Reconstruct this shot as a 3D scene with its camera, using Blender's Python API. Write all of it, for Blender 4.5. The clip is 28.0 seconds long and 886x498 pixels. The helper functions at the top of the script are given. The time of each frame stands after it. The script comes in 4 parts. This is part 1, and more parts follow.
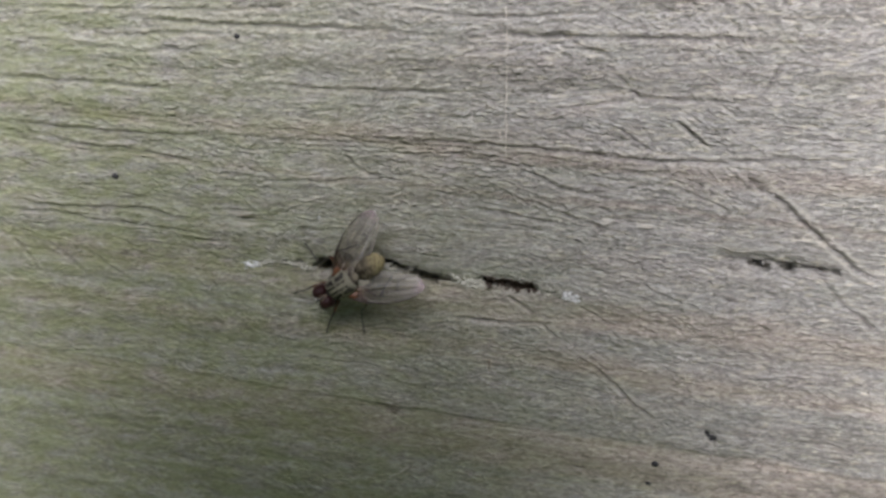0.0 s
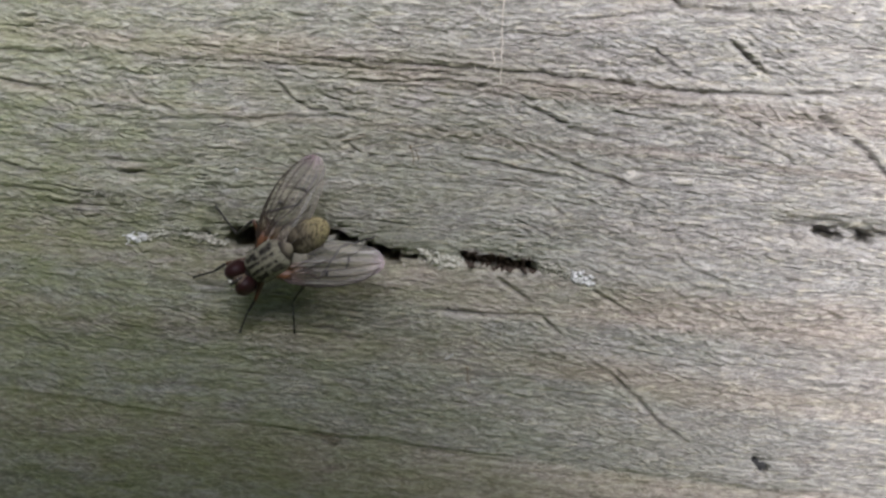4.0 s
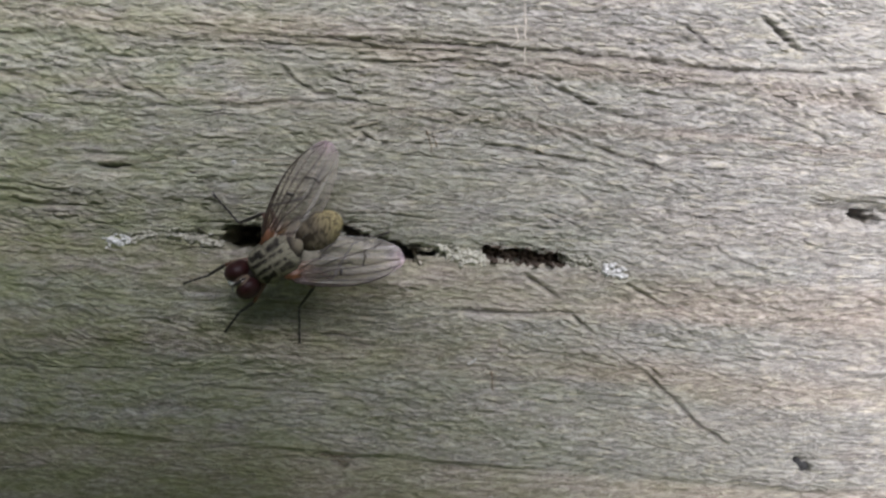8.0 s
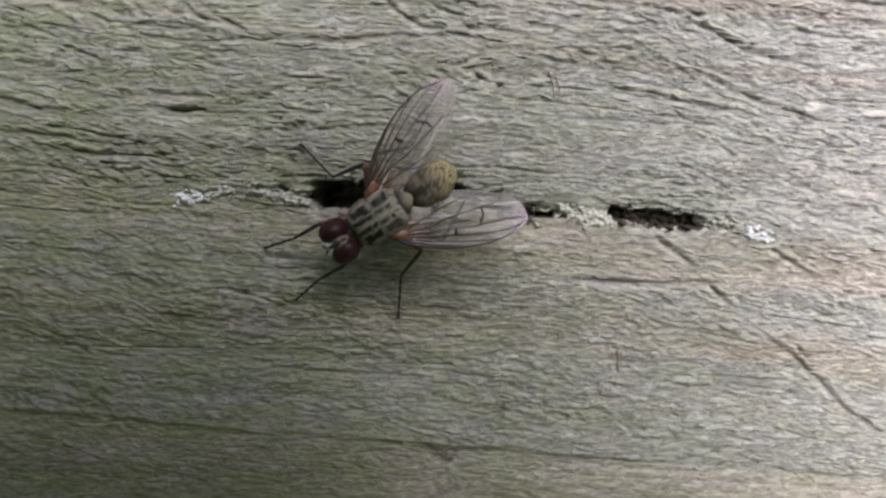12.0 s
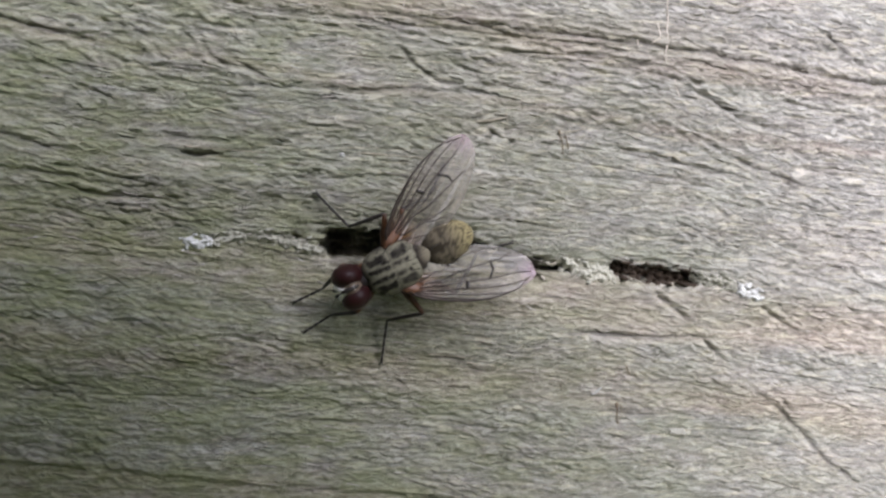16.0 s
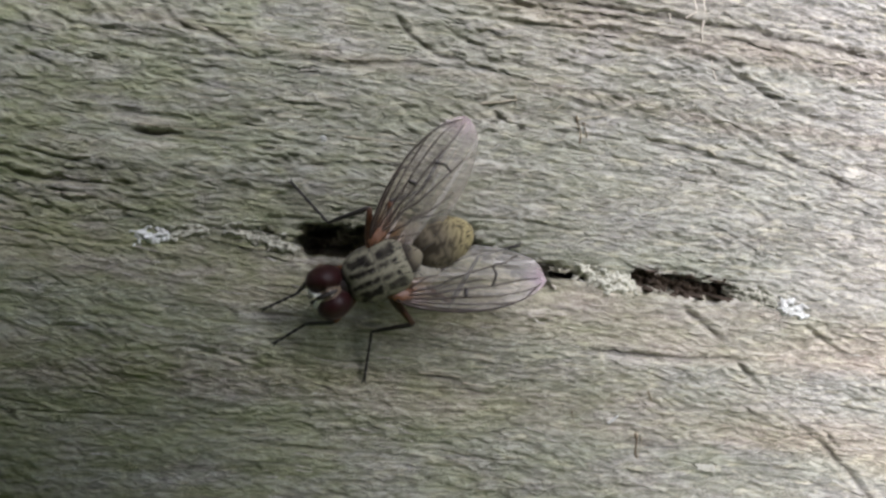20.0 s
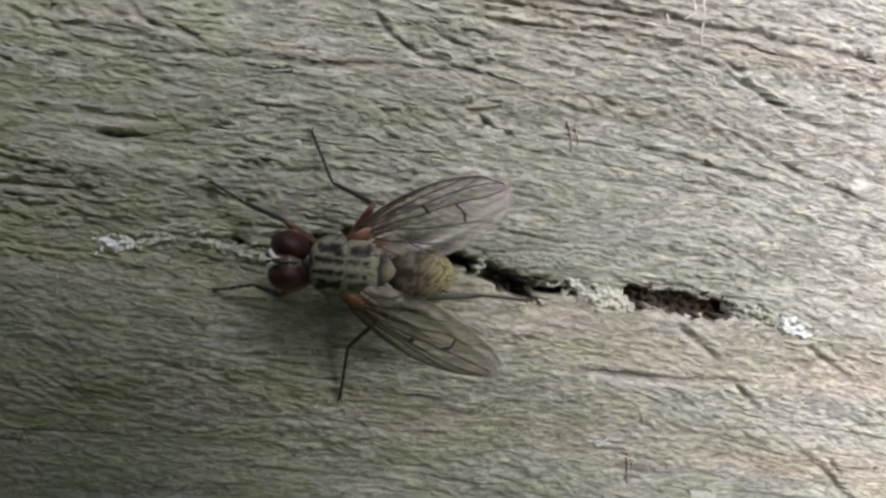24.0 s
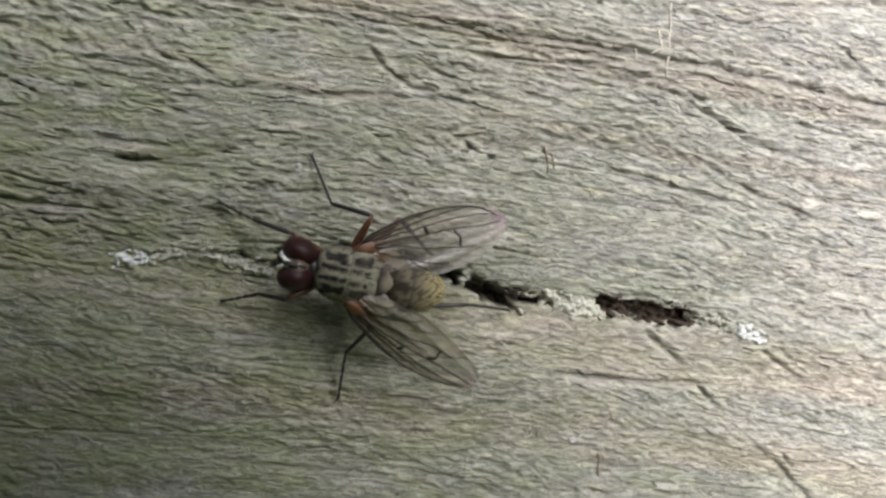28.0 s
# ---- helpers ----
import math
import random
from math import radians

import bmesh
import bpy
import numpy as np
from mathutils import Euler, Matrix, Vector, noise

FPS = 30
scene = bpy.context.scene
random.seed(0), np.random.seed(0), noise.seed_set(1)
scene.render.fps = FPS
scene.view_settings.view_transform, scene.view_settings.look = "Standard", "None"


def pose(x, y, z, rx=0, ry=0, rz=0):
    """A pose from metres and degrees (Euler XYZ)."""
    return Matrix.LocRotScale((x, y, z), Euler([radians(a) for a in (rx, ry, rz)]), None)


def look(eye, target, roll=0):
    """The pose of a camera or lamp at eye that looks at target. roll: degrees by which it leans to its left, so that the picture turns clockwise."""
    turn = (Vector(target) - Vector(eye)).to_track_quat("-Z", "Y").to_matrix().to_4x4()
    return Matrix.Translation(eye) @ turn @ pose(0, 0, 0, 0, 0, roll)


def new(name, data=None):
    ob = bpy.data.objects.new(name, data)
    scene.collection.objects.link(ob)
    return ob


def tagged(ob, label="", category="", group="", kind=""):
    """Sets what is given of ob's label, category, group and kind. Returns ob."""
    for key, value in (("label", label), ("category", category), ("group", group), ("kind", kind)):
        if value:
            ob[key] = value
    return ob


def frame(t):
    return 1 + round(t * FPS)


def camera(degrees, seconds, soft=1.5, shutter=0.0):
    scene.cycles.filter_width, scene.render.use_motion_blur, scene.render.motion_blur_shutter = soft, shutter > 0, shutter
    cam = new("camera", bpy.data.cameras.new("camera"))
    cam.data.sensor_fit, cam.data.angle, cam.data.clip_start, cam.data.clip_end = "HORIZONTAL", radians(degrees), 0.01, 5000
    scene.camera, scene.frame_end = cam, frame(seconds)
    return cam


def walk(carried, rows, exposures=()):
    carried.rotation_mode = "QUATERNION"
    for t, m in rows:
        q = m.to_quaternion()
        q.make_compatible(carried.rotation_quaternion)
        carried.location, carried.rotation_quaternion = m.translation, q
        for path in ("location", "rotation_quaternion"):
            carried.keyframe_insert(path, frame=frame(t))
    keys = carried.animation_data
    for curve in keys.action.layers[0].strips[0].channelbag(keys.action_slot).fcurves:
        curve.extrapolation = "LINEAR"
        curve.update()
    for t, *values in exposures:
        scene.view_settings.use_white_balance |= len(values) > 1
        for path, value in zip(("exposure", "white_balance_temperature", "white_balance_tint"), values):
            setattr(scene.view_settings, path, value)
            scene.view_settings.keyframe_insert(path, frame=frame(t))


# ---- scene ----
cam = camera(53.0, 28.0, soft=2.5)
cam.data.dof.use_dof, cam.data.dof.focus_distance, cam.data.dof.aperture_fstop = True, 0.045, 150.0
# seconds, place in millimetres from the middle of the board (right, out of the board: minus, up), yaw, pitch, roll
PATH = [
    (0, 20.07, -71.03, 21.29, 13.28, -14.65, -1.06),
    (0.5, 19.32, -63.72, 16.66, 12.65, -14.23, -0.52),
    (1, 19.69, -57.87, 16.52, 12.58, -14.41, -0.77),
    (1.5, 19.20, -56.22, 16.07, 12.07, -13.81, 0.00),
    (2, 15.79, -53.13, 13.43, 11.87, -13.81, -0.22),
    (2.5, 14.97, -51.99, 12.22, 11.49, -13.65, -0.27),
    (4.5, 6.72, -55.20, 8.67, 2.60, -8.79, 1.79),
    (5, 3.61, -53.85, 7.10, 1.52, -8.09, 1.92),
    (5.5, 2.97, -52.65, 5.03, 0.96, -7.57, 1.54),
    (6, 2.89, -51.43, 5.44, 0.87, -7.47, 1.06),
    (6.5, 1.95, -50.06, 4.51, 0.05, -7.04, 0.79),
    (7, 2.02, -50.02, 4.15, -0.68, -6.68, 0.30),
    (7.5, 2.48, -51.07, 6.12, -0.97, -6.92, 0.40),
    (8, 3.48, -50.98, 5.92, -0.86, -6.93, 0.64),
    (8.5, 2.23, -52.08, 6.37, -1.39, -6.72, 0.81),
    (9, 3.19, -51.72, 5.67, -1.24, -6.71, 0.68),
    (9.5, 2.56, -52.23, 6.61, -1.29, -7.05, 0.89),
    (10, 1.51, -51.87, 5.69, -1.80, -6.67, 0.84),
    (10.5, -1.58, -50.23, 4.42, -2.46, -5.98, 0.59),
    (11, -3.76, -48.02, 3.99, -2.71, -6.36, 0.75),
    (11.5, -4.25, -46.70, 3.45, -2.90, -6.20, 0.92),
    (12, -4.10, -44.26, 2.42, -2.91, -6.19, 0.91),
    (12.5, -6.35, -43.83, 4.63, -3.92, -6.68, 1.68),
    (14.5, -8.72, -44.02, 2.15, -8.66, -2.61, 2.58),
    (15, -8.60, -43.86, 1.57, -8.51, -2.18, 2.43),
    (15.5, -9.38, -43.96, 1.82, -9.18, -1.97, 2.63),
    (16, -9.65, -44.15, 2.28, -9.25, -2.70, 2.76),
    (16.5, -9.02, -44.14, 1.61, -9.13, -2.28, 2.68),
    (17, -8.07, -42.45, 1.33, -8.92, -2.29, 3.01),
    (17.5, -8.46, -41.14, 1.77, -8.74, -1.82, 3.27),
    (18, -9.09, -39.03, 1.74, -9.12, -1.89, 3.49),
    (18.5, -8.77, -38.23, 1.75, -8.77, -1.78, 3.80),
    (19, -8.48, -37.90, 1.90, -8.88, -2.25, 4.18),
    (19.5, -7.80, -38.17, 1.08, -8.51, -1.88, 3.82),
    (20, -8.17, -38.07, 1.87, -8.81, -2.40, 4.06),
    (20.5, -8.32, -37.47, 1.24, -8.87, -2.11, 3.89),
    (22.5, -7.66, -35.19, 1.75, -8.54, -2.26, 4.11),
    (23, -8.09, -35.73, 2.25, -8.73, -2.29, 4.43),
    (23.5, -8.10, -36.22, 3.47, -8.77, -3.04, 5.00),
    (24, -6.78, -36.13, 2.38, -8.29, -2.47, 4.73),
    (24.5, -7.01, -37.11, 3.35, -8.42, -2.68, 4.91),
    (25, -7.49, -36.91, 3.31, -8.74, -2.70, 5.01),
    (25.5, -7.02, -37.13, 3.05, -8.58, -2.75, 4.90),
    (26, -7.04, -37.82, 3.31, -8.66, -2.84, 5.18),
    (26.5, -6.78, -37.84, 2.74, -8.65, -2.60, 5.10),
    (27, -7.27, -37.13, 2.21, -8.89, -2.67, 4.91),
    (27.5, -7.36, -37.40, 2.91, -8.95, -2.91, 5.16),
    (28, -7.76, -39.41, 3.28, -9.69, -2.59, 4.87),
]
MID = 1.0  # height of the middle of the board above the ground, metres


def eye_pose(x, y, z, yaw, pitch, roll):
    eye = Vector((x / 1000, y / 1000, MID + z / 1000))
    a, b = radians(yaw), radians(pitch)
    return look(eye, eye + Vector((-math.sin(a) * math.cos(b), math.cos(a) * math.cos(b), math.sin(b))), roll)


# seconds, stops, kelvin, tint
EXPOSURES = [
    (0.0, 0.78, 6500, 15), (1.0, 1.5, 6500, 15), (2.0, 1.6, 6600, 14), (2.5, 1.5, 6550, 15), (5.0, 0.9, 6450, 15), (8.0, 0.9, 6450, 15), (10.0, 0.76, 6400, 15), (12.0, 1.08, 6400, 16),
    (15.0, 0.8, 6350, 16), (17.0, 0.8, 6370, 15), (18.0, 0.9, 6380, 15), (20.0, 1.05, 6430, 13), (23.0, 1.2, 6520, 12), (25.0, 1.2, 6560, 12), (28.0, 1.1, 6650, 9),
]
walk(cam, [(t, eye_pose(*row)) for t, *row in PATH], EXPOSURES)

# ---- light ----
SUN_EL, SUN_AZ = 28.0, 6.0  # degrees above the horizon; degrees to the right of straight out of the board
world = bpy.data.worlds.new("world")
scene.world = world
world.use_nodes = True
wt = world.node_tree
sky = wt.nodes.new("ShaderNodeTexSky")
sky.sky_type, sky.sun_disc = "NISHITA", False
sky.air_density, sky.dust_density, sky.ozone_density = 0.65, 1.7, 0.2
sky.sun_elevation, sky.sun_rotation = radians(SUN_EL), radians(180 - SUN_AZ)
wt.links.new(sky.outputs[0], wt.nodes["Background"].inputs[0])
wt.nodes["Background"].inputs[1].default_value = 0.05
sun = new("sun", bpy.data.lights.new("sun", "SUN"))
sun.data.energy, sun.data.angle, sun.data.color = 5.0, radians(54), (0.975, 0.98, 1.05)
sun_way = Vector((math.sin(radians(SUN_AZ)) * math.cos(radians(SUN_EL)), -math.cos(radians(SUN_AZ)) * math.cos(radians(SUN_EL)), math.sin(radians(SUN_EL))))
sun.matrix_world = look(Vector((0, 0, MID)) + 5 * sun_way, (0, 0, MID))


# ---- materials ----
class Nodes:
    """A material's node tree with short calls."""

    def __init__(self, name):
        self.mat = bpy.data.materials.new(name)
        self.mat.use_nodes = True
        self.tree = self.mat.node_tree
        self.bsdf = self.tree.nodes["Principled BSDF"]

    def add(self, kind):
        return self.tree.nodes.new("ShaderNode" + kind)

    def put(self, socket, value):
        if isinstance(value, bpy.types.NodeSocket):
            self.tree.links.new(value, socket)
        else:
            socket.default_value = value

    def noise(self, where, scale, detail=3.0, rough=0.55, distortion=0.0):
        n = self.add("TexNoise")
        self.put(n.inputs["Vector"], where)
        for key, value in (("Scale", scale), ("Detail", detail), ("Roughness", rough), ("Distortion", distortion)):
            n.inputs[key].default_value = value
        return n.outputs["Fac"]

    def ramp(self, fac, stops):
        r = self.add("ValToRGB")
        self.put(r.inputs[0], fac)
        while len(r.color_ramp.elements) < len(stops):
            r.color_ramp.elements.new(0.5)
        for e, (at, c) in zip(r.color_ramp.elements, stops):
            e.position = at
            e.color = (*c, 1) if isinstance(c, tuple) else (c, c, c, 1)
        return r.outputs[0]

    def mix(self, fac, a, b, blend="MIX"):
        m = self.add("Mix")
        m.data_type, m.blend_type = "RGBA", blend
        for socket, value in ((m.inputs[0], fac), (m.inputs[6], a), (m.inputs[7], b)):
            self.put(socket, (*value, 1) if isinstance(value, tuple) and len(value) == 3 else value)
        return m.outputs[2]

    def maths(self, op, a, b=0.0):
        m = self.add("Math")
        m.operation = op
        self.put(m.inputs[0], a)
        self.put(m.inputs[1], b)
        return m.outputs[0]

    def mapped(self, scale=(1, 1, 1), turn=(0, 0, 0), place=(0, 0, 0)):
        m = self.add("Mapping")
        self.put(m.inputs[0], self.add("TexCoord").outputs["Object"])
        m.inputs["Location"].default_value, m.inputs["Rotation"].default_value, m.inputs["Scale"].default_value = place, [radians(a) for a in turn], scale
        return m.outputs[0]

    def bump(self, height, strength, distance):
        b = self.add("Bump")
        b.inputs["Strength"].default_value, b.inputs["Distance"].default_value = strength, distance
        self.put(b.inputs["Height"], height)
        self.put(self.bsdf.inputs["Normal"], b.outputs[0])

    def done(self, color, rough, spec=0.4, metal=0.0, **more):
        color = (*color, 1) if isinstance(color, tuple) else color
        self.put(self.bsdf.inputs["Base Color"], color)
        self.put(self.bsdf.inputs["Roughness"], rough)
        self.bsdf.inputs["Specular IOR Level"].default_value = spec
        self.bsdf.inputs["Metallic"].default_value = metal
        for key, value in more.items():
            self.put(self.bsdf.inputs[key.replace("_", " ")], value)
        return self.mat


def make_wood():
    n = Nodes("weathered_wood")
    streak = n.noise(n.mapped((130, 130, 1400), (0, -4, 0)), 1.0, 5.0, 0.6, 0.4)
    hair = n.ramp(n.noise(n.mapped((700, 700, 9000), (0, -5, 0)), 1.0, 4.0, 0.7), [(0.38, 0.0), (0.62, 1.0)])
    scale = n.ramp(n.noise(n.mapped((560, 560, 1700), (0, -10, 0)), 1.0, 5.0, 0.64, 0.9), [(0.43, 0.0), (0.57, 1.0)])
    chip = n.ramp(n.noise(n.mapped((1150, 1150, 2900), (0, -12, 0), (5.0, 0, 1.0)), 1.0, 5.0, 0.66, 0.9), [(0.42, 0.0), (0.58, 1.0)])
    tone = n.ramp(streak, [(0.25, (0.28, 0.265, 0.235)), (0.5, (0.385, 0.373, 0.343)), (0.72, (0.49, 0.48, 0.45))])
    # pinkish worn places, grey-green ones, and algae with a painted green cast towards the shaded end
    patch = n.noise(n.mapped((140, 140, 420), (0, -8, 0), (3.1, 0, 7.7)), 1.0, 4.0, 0.6, 0.5)
    tone = n.mix(n.maths("MULTIPLY", n.ramp(patch, [(0.5, 0.0), (0.66, 1.0)]), 0.42), tone, (0.50, 0.40, 0.335))
    tone = n.mix(n.maths("MULTIPLY", n.ramp(patch, [(0.32, 1.0), (0.46, 0.0)]), 0.35), tone, (0.32, 0.365, 0.22))
    broad = n.ramp(n.noise(n.mapped((40, 40, 110), (0, -3, 0), (1.3, 0, 4.4)), 1.0, 3.0), [(0.42, 0.0), (0.66, 1.0)])
    tone = n.mix(n.maths("MULTIPLY", broad, 0.25), tone, (0.49, 0.40, 0.35))
    # tan, pinkish and grey bands along the grain
    place = n.add("SeparateXYZ")
    n.put(place.inputs[0], n.add("TexCoord").outputs["Object"])
    drift = n.noise(n.mapped((60, 60, 200), (0, -4, 0), (4.2, 0, 1.7)), 1.0, 4.0, 0.6)
    level = n.maths("ADD", n.maths("ADD", place.outputs[2], n.maths("MULTIPLY", place.outputs[0], 0.08)), n.maths("MULTIPLY", n.maths("SUBTRACT", drift, 0.5), 0.0035))
    height = n.add("MapRange")
    n.put(height.inputs[0], level)
    height.inputs[1].default_value, height.inputs[2].default_value = -0.020, 0.016
    grey, tan, brown = (0.38, 0.378, 0.358), (0.54, 0.42, 0.335), (0.30, 0.215, 0.165)
    band = n.ramp(height.outputs[0], [(0.0, grey), (0.07, grey), (0.10, tan), (0.195, tan), (0.21, grey), (0.34, grey), (0.36, tan), (0.385, tan), (0.41, grey), (0.455, grey), (0.475, tan), (0.53, tan), (0.56, grey), (0.755, grey), (0.77, brown), (0.782, grey), (0.845, grey), (0.86, brown), (0.875, brown), (0.90, grey)])
    tone = n.mix(n.maths("MULTIPLY", n.ramp(n.noise(n.mapped((90, 90, 350), (0, -5, 0), (6.6, 0, 2.9)), 1.0, 4.0, 0.65), [(0.3, 0.25), (0.6, 1.0)]), 0.5), tone, band)
    # long darker year lines, broad and fine
    ring = n.noise(n.mapped((22, 22, 260), (0, -3, 0), (2.2, 0, 9.1)), 1.0, 3.0, 0.6, 0.3)
    tone = n.mix(n.maths("MULTIPLY", n.ramp(ring, [(0.36, 1.0), (0.5, 0.0)]), 0.4), tone, (0.165, 0.135, 0.112))
    line = n.noise(n.mapped((45, 45, 1500), (0, -3.5, 0), (7.2, 0, 2.1)), 1.0, 3.0, 0.6, 0.5)
    tone = n.mix(n.maths("MULTIPLY", n.ramp(line, [(0.30, 1.0), (0.38, 0.0)]), 0.5), tone, (0.12, 0.098, 0.08))
    # flakes of torn fibre, pale on dark, and short pale dashes
    tone = n.mix(scale, n.mix(1.0, tone, (0.86, 0.86, 0.86), "MULTIPLY"), tone)
    tone = n.mix(chip, n.mix(1.0, tone, (0.66, 0.66, 0.65), "MULTIPLY"), n.mix(0.18, tone, (0.62, 0.60, 0.52)))
    tone = n.mix(n.maths("MULTIPLY", hair, 0.07), tone, (0.54, 0.51, 0.43))
    dash = n.ramp(n.noise(n.mapped((650, 650, 3800), (0, -8, 0), (1.1, 0, 3.3)), 1.0, 3.0, 0.6, 0.4), [(0.54, 0.0), (0.66, 1.0)])
    tone = n.mix(n.maths("MULTIPLY", dash, 0.5), tone, (0.66, 0.61, 0.46))
    # fine mottling of single fibres
    mottle = n.noise(n.mapped((2300, 2300, 5200), (0, -9, 0), (3.7, 0, 8.8)), 1.0, 4.0, 0.7, 0.6)
    tone = n.mix(1.0, tone, n.ramp(mottle, [(0.34, (0.70, 0.70, 0.69)), (0.5, (1.0, 1.0, 1.0)), (0.64, (1.0, 1.0, 1.0))]), "MULTIPLY")
    tone = n.mix(n.maths("MULTIPLY", n.ramp(mottle, [(0.55, 0.0), (0.68, 1.0)]), 0.4), tone, (0.64, 0.59, 0.45))
    # short dark clefts filled with dirt
    cleft = n.noise(n.mapped((300, 300, 4000), (0, -6, 0), (9.2, 0, 5.1)), 1.0, 4.0, 0.62, 0.5)
    where_cleft = n.ramp(n.noise(n.mapped((200, 200, 500), (0, -4, 0), (1.9, 0, 7.3)), 1.0, 2.0), [(0.38, 0.15), (0.6, 1.0)])
    tone = n.mix(n.maths("MULTIPLY", n.maths("MULTIPLY", n.ramp(cleft, [(0.34, 1.0), (0.42, 0.0)]), where_cleft), 0.75), tone, (0.075, 0.066, 0.054))
    # algae, with the greener light of the shaded end put into the colour
    across = n.add("SeparateXYZ")
    n.put(across.inputs[0], n.add("TexCoord").outputs["Object"])
    side = n.add("MapRange")
    n.put(side.inputs[0], n.maths("ADD", across.outputs[0], n.maths("MULTIPLY", across.outputs[2], 0.6)))
    side.inputs[1].default_value, side.inputs[2].default_value, side.inputs[3].default_value, side.inputs[4].default_value = 0.022, -0.020, 0.0, 0.9
    algae_cast = n.maths("MULTIPLY", side.outputs[0], n.ramp(n.noise(n.mapped((260, 260, 700), (0, -6, 0)), 1.0, 4.0, 0.65), [(0.3, 0.0), (0.6, 1.0)]))
    tone = n.mix(n.maths("MULTIPLY", algae_cast, 0.95), tone, n.mix(0.66, tone, (0.21, 0.255, 0.07)))
    # cracks coloured dark for their dirt and their shade, their edges pale
    crack_tone = n.add("Attribute")
    crack_tone.attribute_name = "crack_tone"
    tone = n.mix(n.maths("MULTIPLY", n.maths("MAXIMUM", crack_tone.outputs["Fac"], 0.0), 0.8), tone, (0.07, 0.06, 0.048))
    tone = n.mix(n.maths("MULTIPLY", n.maths("MAXIMUM", n.maths("MULTIPLY", crack_tone.outputs["Fac"], -1.0), 0.0), 0.8), tone, (0.60, 0.56, 0.46))
    relief = n.maths("ADD", n.maths("ADD", n.maths("MULTIPLY", scale, 0.8), n.maths("MULTIPLY", mottle, 0.9)), n.maths("ADD", n.maths("MULTIPLY", chip, 1.0), n.maths("MULTIPLY", hair, 0.2)))
    n.bump(relief, 0.7, 0.0001)
    return n.done(tone, n.ramp(scale, [(0.3, 0.66), (0.7, 0.42)]), 0.5)


def make_plain(name, color, rough, spec=0.4, scale=2000.0, vary=0.35, bump=0.0, **more):
    n = Nodes(name)
    f = n.noise(n.mapped((scale, scale, scale)), 1.0, 3.0)
    dark = tuple(c * (1 - vary) for c in color)
    light = tuple(min(1.0, c * (1 + vary)) for c in color)
    tone = n.ramp(f, [(0.3, dark), (0.7, light)])
    if bump:
        n.bump(f, 0.6, bump)
    return n.done(tone, rough, spec, **more)


def make_crust(name, pale, dull):
    """Crumbly, mottled surface."""
    n = Nodes(name)
    pick = n.add("NewGeometry").outputs["Random Per Island"]
    f = n.noise(n.mapped(), 4200, 4.0, 0.65)
    n.bump(f, 0.8, 0.00006)
    blot = n.ramp(n.maths("ADD", n.maths("MULTIPLY", f, 0.8), n.maths("MULTIPLY", pick, 0.2)), [(0.36, dull), (0.58, pale)])
    return n.done(blot, 0.9, 0.2)


def make_marked(name, rough, spec, bump_scale, bump):
    """Takes its colour from the markings that the mesh carries."""
    n = Nodes(name)
    a = n.add("Attribute")
    a.attribute_name = "marking"
    f = n.noise(n.mapped((1, 1, 1)), bump_scale, 2.0)
    n.bump(f, 0.5, bump)
    return n.done(n.mix(n.maths("MULTIPLY", f, 0.05), a.outputs["Color"], (0.2, 0.18, 0.14)), rough, spec)


def make_eye():
    n = Nodes("fly_eye")
    v = n.add("TexVoronoi")
    v.inputs["Scale"].default_value = 26000
    n.put(v.inputs["Vector"], n.mapped())
    n.bump(v.outputs["Distance"], 0.25, 0.00001)
    return n.done(n.mix(n.noise(n.mapped(), 1500, 2.0), (0.018, 0.0055, 0.0055), (0.03, 0.009, 0.009)), 0.42, 0.2)


